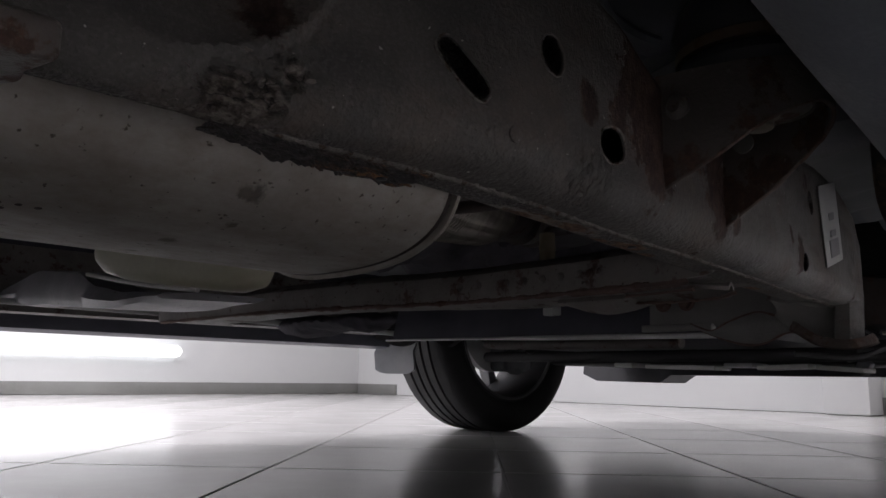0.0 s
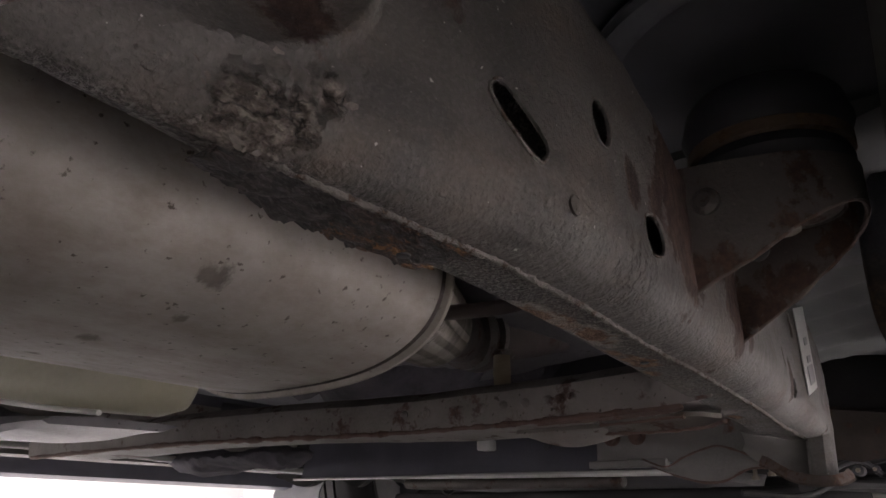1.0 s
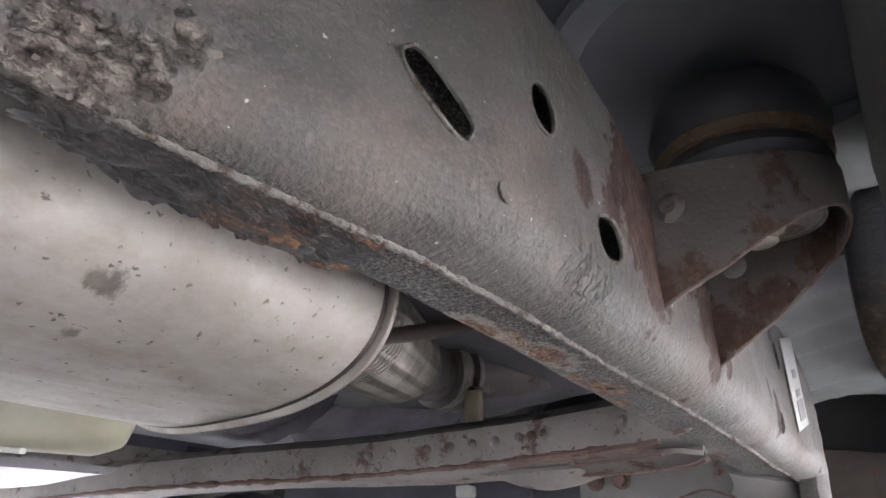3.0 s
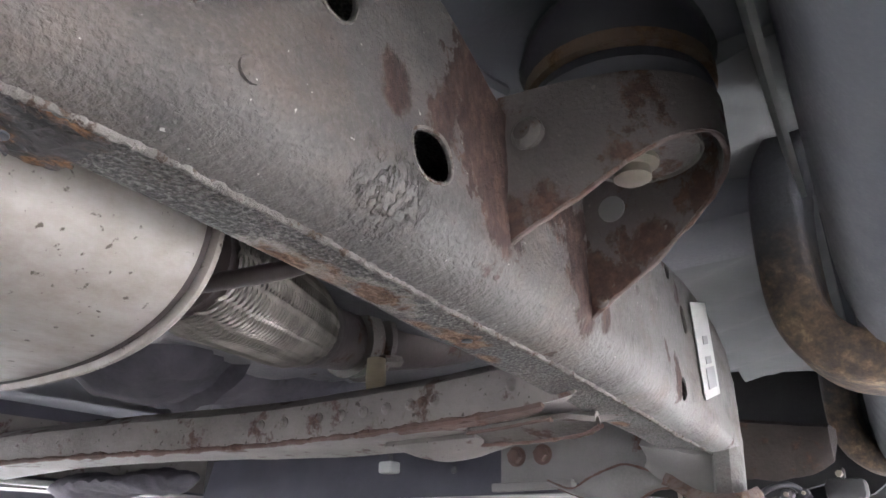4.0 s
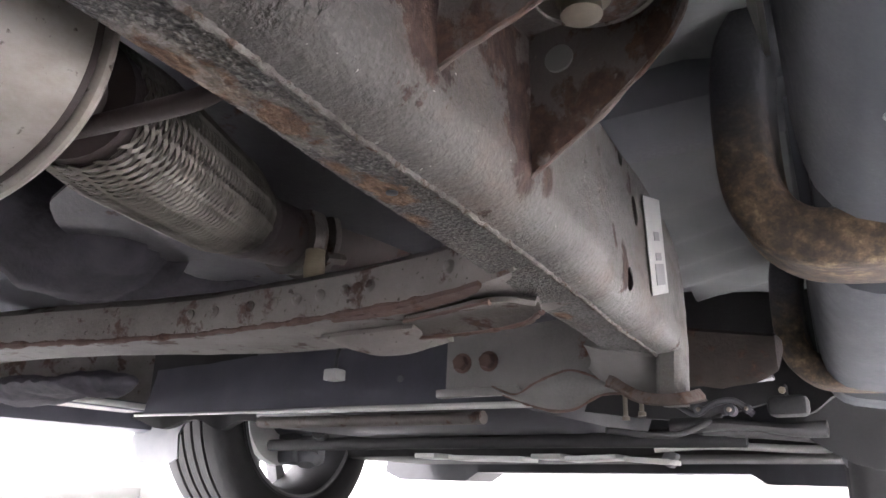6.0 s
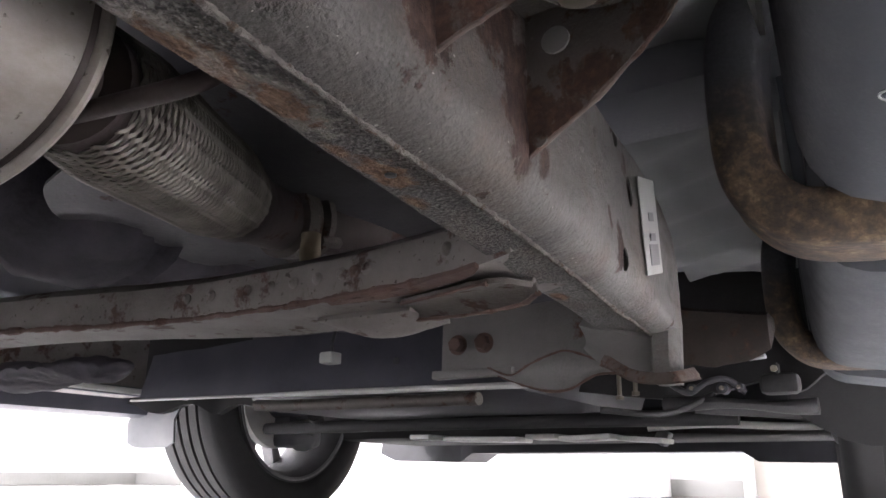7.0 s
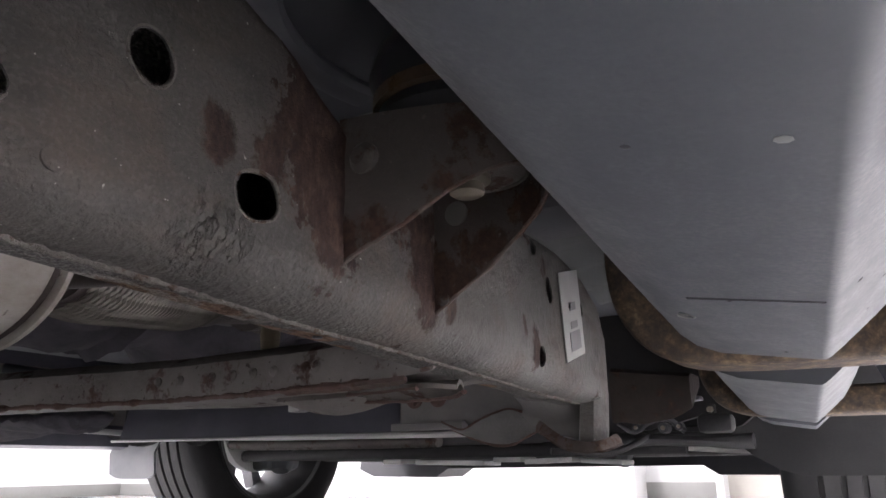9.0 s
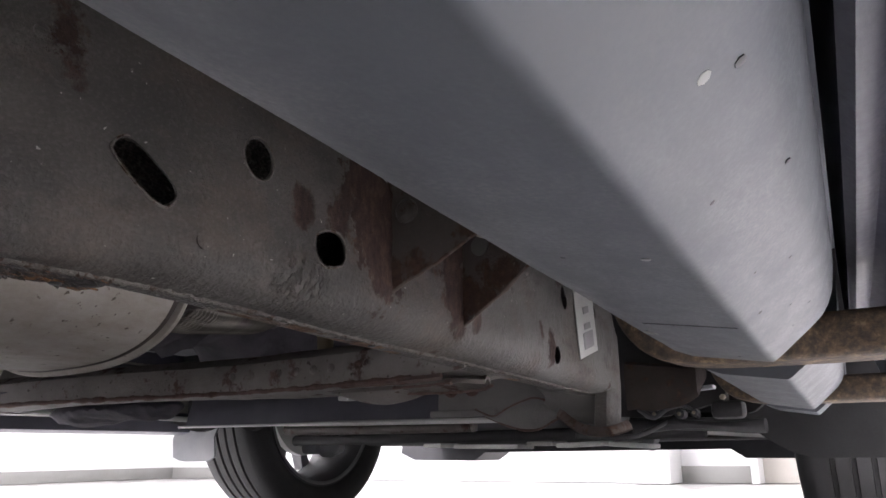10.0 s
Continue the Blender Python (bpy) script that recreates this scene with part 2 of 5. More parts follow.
def flaky_material():
    """Layered black and orange scale, drawn out along the rail."""
    m, t, b = graph("flaking_rust")
    layers = noise_of(t, 120, 8, 0.72, stretch=(2.2, 0.8, 1.5))
    patch = noise_of(t, 38, 5, 0.62, stretch=(1.3, 1, 1), shift=(4, 1, 2))
    fine = noise_of(t, 520, 4, 0.7, stretch=(2, 1, 1))
    dark = ramp(t, layers, (0.36, (0.008, 0.008, 0.010)), (0.52, (0.026, 0.022, 0.022)), (0.66, (0.080, 0.076, 0.078)))
    brown = ramp(t, layers, (0.36, (0.012, 0.009, 0.008)), (0.52, (0.048, 0.028, 0.020)), (0.66, (0.150, 0.080, 0.042)))
    orange = ramp(t, fine, (0.3, (0.12, 0.05, 0.018)), (0.7, (0.30, 0.145, 0.05)))
    col = mix(t, ramp(t, patch, (0.42, 0.0), (0.52, 1.0)), dark, brown)
    co = t.nodes.new("ShaderNodeTexCoord")
    far = t.nodes.new("ShaderNodeVectorMath")
    far.operation = "DISTANCE"
    t.links.new(co.outputs["Object"], far.inputs[0])
    far.inputs[1].default_value = (-0.026, 0.296, 0.284)
    near = ramp(t, far.outputs["Value"], (0.015, 1.0), (0.055, 0.0))
    spot = mix(t, near, patch, mix(t, 1.0, patch, (0.10, 0.10, 0.10), "ADD"))
    col = mix(t, ramp(t, spot, (0.60, 0.0), (0.66, 1.0)), col, orange)
    start = t.nodes.new("ShaderNodeVectorMath")
    start.operation = "DISTANCE"
    t.links.new(co.outputs["Object"], start.inputs[0])
    start.inputs[1].default_value = (-0.020, 0.216, 0.285)
    col = mix(t, ramp(t, start.outputs["Value"], (0.022, 0.9), (0.048, 0.0)), col, dark)
    t.links.new(col, b.inputs["Base Color"])
    b.inputs["Roughness"].default_value = 0.62
    bump(t, b, (fine, 0.6, 0.0012), (layers, 0.9, 0.004))
    return m


FLAKY = flaky_material()
SEAM = worn("rough_weld_seam", (0.070, 0.064, 0.059), (0.185, 0.174, 0.160), rust=0.45, rust_dark=(0.055, 0.040, 0.032), rust_light=(0.105, 0.075, 0.056), rough=0.9, grain=700, relief=0.0030, patch=130, sheen=0.2)
RED_EDGE = worn("red_brown_edge", (0.060, 0.034, 0.028), (0.130, 0.080, 0.064), rust=0.4, rust_dark=(0.050, 0.026, 0.021), rust_light=(0.14, 0.072, 0.050), rough=0.75, grain=260, relief=0.0009, patch=35)
RUSTY = worn("brown_rust", (0.056, 0.049, 0.044), (0.098, 0.086, 0.077), rust=0.42, rust_dark=(0.046, 0.026, 0.020), rust_light=(0.098, 0.054, 0.038),
             rough=0.56, grain=300, relief=0.0010, patch=30, specks=0.3, speck=(0.13, 0.11, 0.10),
             stains=[((0.024, 0.500, 0.318), 0.014), ((0.030, 0.601, 0.322), 0.024), ((0.062, 0.600, 0.336), 0.019), ((0.096, 0.594, 0.352), 0.018), ((0.046, 0.505, 0.326), 0.010), ((0.082, 0.514, 0.346), 0.009), ((0.112, 0.560, 0.356), 0.014)])
EDGE = worn("crusted_cut_edge", (0.050, 0.036, 0.031), (0.115, 0.092, 0.080), rust=0.55, rust_dark=(0.055, 0.032, 0.025), rust_light=(0.115, 0.068, 0.048), rough=0.85, grain=420, relief=0.0018, patch=45)
BEAM = worn("beam_grey_rust", (0.112, 0.101, 0.093), (0.205, 0.190, 0.178), rust=0.38, rust_dark=(0.058, 0.036, 0.030), rust_light=(0.115, 0.072, 0.057),
            rough=0.66, grain=300, relief=0.0009, patch=24, specks=0.35, speck=(0.045, 0.034, 0.028))
MUFFLER = worn("dull_aluminised_steel", (0.24, 0.222, 0.202), (0.37, 0.350, 0.322), rust=0.05, rust_dark=(0.10, 0.092, 0.086), rust_light=(0.20, 0.18, 0.155), rough=0.60, metal=0.35, grain=160, relief=0.00025, patch=11,
               specks=0.42, speck=(0.09, 0.076, 0.062), film=(0.190, 0.160, 0.130),
               stains=[((-0.137, 0.272, 0.287), 0.0085), ((-0.228, 0.258, 0.269), 0.0065), ((-0.294, 0.258, 0.269), 0.006), ((-0.175, 0.278, 0.274), 0.006), ((-0.120, 0.215, 0.295), 0.004)])
BRAID = worn("steel_braid", (0.075, 0.068, 0.060), (0.215, 0.200, 0.176), rough=0.45, metal=0.5, grain=400, relief=0.0002, patch=40)
PIPE = worn("heat_stained_pipe", (0.028, 0.022, 0.022), (0.062, 0.046, 0.043), rust=0.25, rust_dark=(0.04, 0.022, 0.018), rust_light=(0.10, 0.05, 0.035), rough=0.6, metal=0.2, grain=250, relief=0.0006, patch=20)
STEP = worn("step_bracket_rust", (0.05, 0.035, 0.025), (0.13, 0.085, 0.05), rust=0.55, rust_dark=(0.07, 0.040, 0.022), rust_light=(0.20, 0.125, 0.062),
            rough=0.62, grain=240, relief=0.0010, patch=26)


def step_material():
    """Blue-black above, changing with height to ochre rust along the low bend."""
    m, t, b = graph("step_bar_coat")
    co = t.nodes.new("ShaderNodeTexCoord")
    axes = t.nodes.new("ShaderNodeSeparateXYZ")
    t.links.new(co.outputs["Object"], axes.inputs[0])
    height = t.nodes.new("ShaderNodeMath")
    height.operation = "MULTIPLY_ADD"
    t.links.new(noise_of(t, 55, 6, 0.7), height.inputs[0])
    height.inputs[1].default_value = 0.055
    t.links.new(axes.outputs["Z"], height.inputs[2])
    grain = noise_of(t, 300, 5, 0.7)
    patch = noise_of(t, 75, 7, 0.72, stretch=(1, 1.3, 1), shift=(3, 1, 2))
    ochre = ramp(t, patch, (0.38, (0.026, 0.020, 0.016)), (0.48, (0.060, 0.042, 0.029)), (0.57, (0.120, 0.084, 0.048)), (0.68, (0.25, 0.185, 0.105)))
    ochre = mix(t, ramp(t, grain, (0.35, 0.5), (0.62, 0.0)), ochre, (0.05, 0.032, 0.022))
    paint = ramp(t, grain, (0.3, (0.030, 0.032, 0.037)), (0.7, (0.058, 0.061, 0.068)))
    mask = ramp(t, height.outputs[0], (0.370, 0.0), (0.425, 1.0))
    t.links.new(mix(t, mask, ochre, paint), b.inputs["Base Color"])
    t.links.new(ramp(t, mask, (0.0, 0.72), (1.0, 0.65)), b.inputs["Roughness"])
    bump(t, b, (grain, 0.7, 0.0010), (patch, 0.6, 0.0025))
    return m


STEP_BAR = step_material()
PANEL = worn("grey_sill_paint", (0.058, 0.064, 0.073), (0.078, 0.085, 0.096), rough=0.50, grain=500, relief=0.00001, patch=8, sheen=0.35, film=(0.080, 0.087, 0.099))
BODY = worn("body_floor_paint", (0.14, 0.147, 0.148), (0.20, 0.208, 0.21), rough=0.6, grain=260, relief=0.0005, patch=8)
HEM = worn("pale_hem_paint", (0.155, 0.162, 0.155), (0.23, 0.238, 0.228), rough=0.5, grain=260, relief=0.0003, patch=14, specks=0.2)
PLATE = worn("scuffed_pale_plate", (0.11, 0.108, 0.118), (0.19, 0.187, 0.20), rough=0.45, metal=0.2, grain=160, relief=0.0006, patch=14, specks=0.3, speck=(0.06, 0.055, 0.055))
SHIELD = worn("scuffed_shield", (0.060, 0.060, 0.068), (0.120, 0.120, 0.128), rust=0.25, rust_dark=(0.05, 0.035, 0.03), rust_light=(0.13, 0.085, 0.06), rough=0.5, metal=0.2, grain=200, relief=0.0008, patch=16)
MURK = worn("oily_casting", (0.040, 0.038, 0.046), (0.105, 0.100, 0.116), rough=0.85, grain=150, relief=0.002, patch=22, sheen=0.2)
DULL = worn("dull_brown_zinc", (0.12, 0.105, 0.082), (0.20, 0.178, 0.142), rough=0.55, metal=0.15, grain=220, relief=0.0003, patch=40)
PAN = worn("dark_floor_undercoat", (0.100, 0.106, 0.120), (0.150, 0.156, 0.172), rough=0.55, grain=240, relief=0.0006, patch=9)
BLACK = worn("black_plastic", (0.020, 0.020, 0.024), (0.042, 0.042, 0.049), rough=0.5, grain=300, relief=0.0003, patch=12)
DARK = worn("dark_blue_black_steel", (0.030, 0.031, 0.043), (0.070, 0.071, 0.092), rough=0.5, grain=220, relief=0.0004, patch=10)
RUBBER = worn("tyre_rubber", (0.011, 0.011, 0.012), (0.025, 0.025, 0.026), rough=0.78, grain=260, relief=0.0004, patch=12)
ALLOY = worn("wheel_alloy", (0.13, 0.13, 0.135), (0.24, 0.24, 0.245), rough=0.5, metal=0.5, grain=120, relief=0.0002, patch=10)
YELLOWED = worn("yellowed_rubber", (0.17, 0.14, 0.09), (0.27, 0.23, 0.16), rough=0.7, grain=220, relief=0.0004, patch=30)
GRIMY = worn("brake_dust_alloy", (0.030, 0.030, 0.033), (0.070, 0.069, 0.072), rough=0.7, grain=180, relief=0.0004, patch=14)
SOOT = worn("sooty_brown_steel", (0.014, 0.011, 0.010), (0.030, 0.024, 0.021), rust=0.35, rust_dark=(0.018, 0.011, 0.009), rust_light=(0.052, 0.029, 0.019), rough=0.85, grain=220, relief=0.0014, patch=24, sheen=0.2)
CREAM = worn("cream_plastic", (0.29, 0.28, 0.205), (0.38, 0.365, 0.275), rough=0.45, grain=160, relief=0.0002, patch=9)
BARE = worn("bright_scuffed_steel", (0.46, 0.46, 0.45), (0.70, 0.70, 0.68), rough=0.5, metal=0.1, grain=180, relief=0.0003, patch=14)
TAG = worn("white_sticker", (0.35, 0.355, 0.345), (0.43, 0.435, 0.425), rough=0.55, grain=200, relief=0.0001, patch=20)
INK = worn("grey_ink", (0.16, 0.16, 0.165), (0.26, 0.26, 0.265), rough=0.6, grain=200, relief=0.00005, patch=20)
FLAP = worn("grey_mud_flap", (0.15, 0.155, 0.17), (0.23, 0.235, 0.25), rough=0.6, grain=180, relief=0.0003, patch=12)
WALL = worn("white_wall_paint", (0.66, 0.668, 0.672), (0.73, 0.735, 0.73), rough=0.75, grain=60, relief=0.0005, patch=1.5)
SKIRT = worn("grey_skirting_tile", (0.20, 0.20, 0.19), (0.28, 0.28, 0.27), rough=0.4, grain=60, relief=0.0002, patch=3)
CREAMWALL = worn("cream_wall_paint", (0.44, 0.42, 0.385), (0.51, 0.49, 0.445), rough=0.6, grain=60, relief=0.0002, patch=3)


def emitter(name, colour, strength):
    m, t, b = graph(name)
    b.inputs["Base Color"].default_value = (0.9, 0.9, 0.9, 1)
    b.inputs["Emission Color"].default_value = (*colour, 1)
    b.inputs["Emission Strength"].default_value = strength
    return m


TUBE = emitter("lamp_tube_glow", (0.97, 0.98, 1.0), 4.5)


def tile_material():
    m, t, b = graph("polished_floor_tile")
    info = t.nodes.new("ShaderNodeObjectInfo")
    cloud = noise_of(t, 2.2, 6, 0.62)
    vein = noise_of(t, 6.0, 8, 0.7, stretch=(1, 2.5, 1))
    col = mix(t, ramp(t, cloud, (0.3, 0.0), (0.7, 1.0)), (0.54, 0.53, 0.52), (0.65, 0.64, 0.63))
    col = mix(t, ramp(t, vein, (0.60, 0.0), (0.72, 0.35)), col, (0.27, 0.24, 0.22))
    col = mix(t, ramp(t, info.outputs["Random"], (0.0, 0.0), (1.0, 0.25)), col, (0.50, 0.49, 0.47))
    t.links.new(col, b.inputs["Base Color"])
    t.links.new(ramp(t, cloud, (0.2, 0.13), (0.8, 0.19)), b.inputs["Roughness"])
    bump(t, b, (noise_of(t, 1.6, 2, 0.4), 0.03, 0.003))
    return m


TILE = tile_material()
GROUT = worn("dark_grout", (0.15, 0.13, 0.11), (0.24, 0.21, 0.185), rough=0.85, grain=120, relief=0.0006, patch=4)

# ---- mesh helpers ----


def part(name, bm, material, parent=None, label="", smooth=True, weld=True):
    if weld:
        bmesh.ops.remove_doubles(bm, verts=bm.verts, dist=1e-6)
    bmesh.ops.recalc_face_normals(bm, faces=bm.faces)
    me = bpy.data.meshes.new(name)
    bm.to_mesh(me)
    bm.free()
    me.materials.append(material)
    if smooth:
        me.polygons.foreach_set("use_smooth", [True] * len(me.polygons))
        me.set_sharp_from_angle(angle=radians(38))
    ob = new(name, me)
    if parent:
        ob.parent = parent
    if label:
        ob["label"] = label
    return ob


def thing(name, label, category, group="", kind=""):
    return tagged(new(name), label, category, group, kind)


def loft(bm, rings, caps=True, closed=True):
    vs = [[bm.verts.new(p) for p in ring] for ring in rings]
    for a, b in zip(vs, vs[1:]):
        n = len(a)
        for i in range(n if closed else n - 1):
            j = (i + 1) % n
            bm.faces.new((a[i], a[j], b[j], b[i]))
    if caps and closed:
        bm.faces.new(vs[0])
        bm.faces.new(vs[-1][::-1])
    return vs


def box(bm, x0, x1, y0, y1, z0, z1, bevel=0.0, turn=None, seg=2):
    one = bmesh.new()
    bmesh.ops.create_cube(one, size=1.0)
    bmesh.ops.scale(one, vec=(x1 - x0, y1 - y0, z1 - z0), verts=one.verts)
    if bevel:
        bmesh.ops.bevel(one, geom=one.edges[:], offset=bevel, segments=seg, profile=0.5, affect="EDGES")
    m = Matrix.Translation(((x0 + x1) / 2, (y0 + y1) / 2, (z0 + z1) / 2))
    bmesh.ops.transform(one, matrix=m @ turn if turn else m, verts=one.verts)
    join(bm, one)


def join(bm, one):
    tmp = bpy.data.meshes.new("tmp")
    one.to_mesh(tmp)
    one.free()
    bm.from_mesh(tmp)
    bpy.data.meshes.remove(tmp)


def smooth_path(points, steps=8):
    """A rounded line through the points."""
    p = [Vector(q) for q in points]
    p = [2 * p[0] - p[1]] + p + [2 * p[-1] - p[-2]]
    out = []
    for a, b, c, d in zip(p, p[1:], p[2:], p[3:]):
        for k in range(steps):
            s = k / steps
            out.append(0.5 * ((2 * b) + (c - a) * s + (2 * a - 5 * b + 4 * c - d) * s * s + (3 * b - a - 3 * c + d) * s ** 3))
    return out + [p[-2]]


def tube(bm, points, radius, seg=16, flat=1.0, up=(0, 0, 1), caps=True, wobble=0.0):
    """A round or flattened bar along points; radius: one number or one for each point."""
    rings = []
    n = len(points)
    for i, q in enumerate(points):
        d = (Vector(points[min(i + 1, n - 1)]) - Vector(points[max(i - 1, 0)])).normalized()
        side = d.cross(Vector(up))
        side = side.normalized() if side.length > 1e-4 else d.cross(Vector((1, 0, 0))).normalized()
        top = side.cross(d)
        r = radius[i] if isinstance(radius, (list, tuple)) else radius
        ring = []
        for k in range(seg):
            a = 2 * math.pi * k / seg
            v = Vector(q) + side * (r * math.cos(a)) + top * (r * flat * math.sin(a))
            if wobble:
                v += (v - Vector(q)) * wobble * noise.noise(v * 60)
            ring.append(v)
        rings.append(ring)
    loft(bm, rings, caps)


def disc(bm, at, axis, radius, thick, seg=20, chamfer=0.15, sides=None):
    """A bolt head or washer."""
    a = Vector(axis).normalized()
    c = Vector(at)
    s = sides or seg
    u = a.orthogonal().normalized()
    w = a.cross(u)
    rings = []
    for f, r in ((0, 1), (1 - chamfer, 1), (1, 1 - chamfer)):
        rings.append([c + a * (thick * f) + (u * math.cos(2 * math.pi * k / s) + w * math.sin(2 * math.pi * k / s)) * radius * r for k in range(s)])
    loft(bm, rings)


def table(y, *pairs):
    """Smooth value at y from (y, value) pairs."""
    ys, vs = zip(*pairs)
    k = 0
    while k < len(ys) - 2 and y > ys[k + 1]:
        k += 1
    s = min(1, max(0, (y - ys[k]) / (ys[k + 1] - ys[k])))
    s = s * s * (3 - 2 * s) * 0.5 + s * 0.5
    return vs[k] + (vs[k + 1] - vs[k]) * s


def cut(ob, cutter_bm):
    """Takes the cutter's shape out of ob for good."""
    me = bpy.data.meshes.new("cutter")
    bmesh.ops.recalc_face_normals(cutter_bm, faces=cutter_bm.faces)
    cutter_bm.to_mesh(me)
    cutter_bm.free()
    c = new("cutter", me)
    mod = ob.modifiers.new("holes", "BOOLEAN")
    mod.object, mod.operation, mod.solver = c, "DIFFERENCE", "EXACT"
    bpy.context.view_layer.update()
    done = bpy.data.meshes.new_from_object(ob.evaluated_get(bpy.context.evaluated_depsgraph_get()))
    ob.modifiers.clear()
    old = ob.data
    name = old.name
    ob.data = done
    bpy.data.meshes.remove(old)
    done.name = name
    bpy.data.objects.remove(c)
    bpy.data.meshes.remove(me)


# ---- the room ----
def slab(name, x0, x1, y0, y1, z0, z1, material, label, category, bevel=0.0):
    bm = bmesh.new()
    box(bm, x0, x1, y0, y1, z0, z1, bevel)
    return tagged(part(name, bm, material, None, smooth=bevel > 0), label, category, "", "structure")


LEFT, FRONT, RIGHT, REAR, TOP = -6.05, 4.9, 5.2, -4.6, 3.05
floor = slab("floor", LEFT - 0.3, RIGHT + 0.3, REAR - 0.3, FRONT + 0.5, -0.2, -0.004, GROUT, "glossy grey tiled workshop floor with dark joints", "floor")
slab("wall_left", LEFT - 0.2, LEFT, REAR - 0.3, FRONT + 0.5, 0, TOP, WALL, "plain white painted workshop wall", "wall")
slab("wall_front", LEFT, -1.32, FRONT, FRONT + 0.2, 0, TOP, WALL, "plain white painted workshop wall behind the car", "wall")
slab("wall_front_right", -1.32, -0.70, FRONT + 0.08, FRONT + 0.28, 0, TOP, WALL, "white painted wall beside the pillar", "wall")
slab("wall_front_far", -0.655, RIGHT, FRONT + 0.12, FRONT + 0.32, 0, TOP, CREAMWALL, "cream painted wall beside a white post", "wall")
slab("skirting_right", -1.13, -0.70, FRONT + 0.064, FRONT + 0.08, 0, 0.10, SKIRT, "grey tile skirting beside the pillar", "skirting", 0.002)
slab("door_post", -0.70, -0.655, FRONT - 0.02, FRONT + 0.2, 0, TOP, WALL, "narrow white door post", "post", 0.004)
# right wall, rear wall and ceiling are unseen, added to enclose the light
slab("wall_right", RIGHT, RIGHT + 0.2, REAR, FRONT + 0.5, 0, TOP, WALL, "plain white painted workshop wall", "wall")
slab("wall_rear", LEFT, RIGHT, REAR - 0.2, REAR, 0, TOP, WALL, "plain white painted workshop wall", "wall")
slab("ceiling", LEFT - 0.2, RIGHT + 0.2, REAR - 0.2, FRONT + 0.5, TOP, TOP + 0.2, WALL, "white ceiling", "ceiling")
slab("pillar", -1.38, -1.13, FRONT - 0.16, FRONT + 0.2, 0, TOP, WALL, "white square pillar at the wall's end", "pillar", 0.01)
slab("skirting_front", LEFT + 0.014, -5.42, FRONT - 0.014, FRONT, 0, 0.10, SKIRT, "grey tile skirting at the corner of the wall", "skirting", 0.002)
slab("skirting", LEFT, LEFT + 0.014, REAR, FRONT, 0, 0.10, SKIRT, "grey tile skirting along the white wall", "skirting", 0.002)


def wall_lamp():
    lamp = thing("wall_tube_lamp", "long lit white tube lamp mounted low on the wall", "lamp")
    bm = bmesh.new()
    ys = [-3.4, -3.39, -3.37, 2.87, 2.90, 2.915]
    rs = [0.02, 0.040, 0.050, 0.050, 0.040, 0.02]
    tube(bm, [(LEFT + 0.060, y, 0.362) for y in ys], rs, 14)
    part("tube", bm, TUBE, lamp)
    for y in (-3.0, -0.4, 2.3):
        bm = bmesh.new()
        box(bm, LEFT, LEFT + 0.03, y - 0.03, y + 0.03, 0.34, 0.385, 0.004)
        part("clip", bm, FLAP, lamp)


wall_lamp()

# ---- the car, seen from below ----
car = thing("car", "grey frame-built car with a rusty underside, parked on floor tiles", "car")
CX = -0.69

# the near frame rail: outer face, seam ridge, inner edge, by the distance along the car
OUT = ((-0.9, -0.010), (0.10, 0.000), (0.17, 0.003), (0.21, 0.010), (0.27, 0.021), (0.33, 0.0335), (0.45, 0.0285), (0.60, 0.0215), (0.90, -0.004), (1.04, -0.013))
RIDGE = ((-0.9, -0.022), (0.10, -0.012), (0.20, -0.009), (0.26, -0.006), (0.33, -0.002), (0.40, -0.001), (0.50, -0.005), (0.56, -0.006), (0.64, -0.010), (0.73, -0.015), (0.90, -0.030), (1.04, -0.036))
INNER = ((-0.9, -0.036), (0.10, -0.024), (0.155, -0.030), (0.192, -0.034), (0.235, -0.044), (0.34, -0.0435), (0.46, -0.0450), (0.55, -0.0515), (0.62, -0.0570), (0.85, -0.074), (1.04, -0.090))
UNDER = ((-0.9, 0.300), (0.08, 0.286), (0.20, 0.286), (0.30, 0.286), (0.55, 0.277), (0.80, 0.272), (1.04, 0.268))
UPPER = ((-0.9, 0.460), (0.30, 0.442), (0.40, 0.432), (0.44, 0.420), (0.50, 0.392), (0.56, 0.386), (0.66, 0.404), (0.88, 0.414), (0.965, 0.404), (1.015, 0.388), (1.035, 0.355))


HOLES = ((0.2985, 0.3350, 0.0190, 0.0078, -43, 3.2), (0.3665, 0.3630, 0.0108, 0.0118, 15), (0.4320, 0.3240, 0.0140, 0.0112, 14, 2.5), (0.819, 0.297, 0.0090, 0.0095, 15),
         (0.806, 0.397, 0.0085, 0.0080, -30), (0.848, 0.364, 0.0085, 0.0130, 8), (0.946, 0.363, 0.0075, 0.0085, 10))


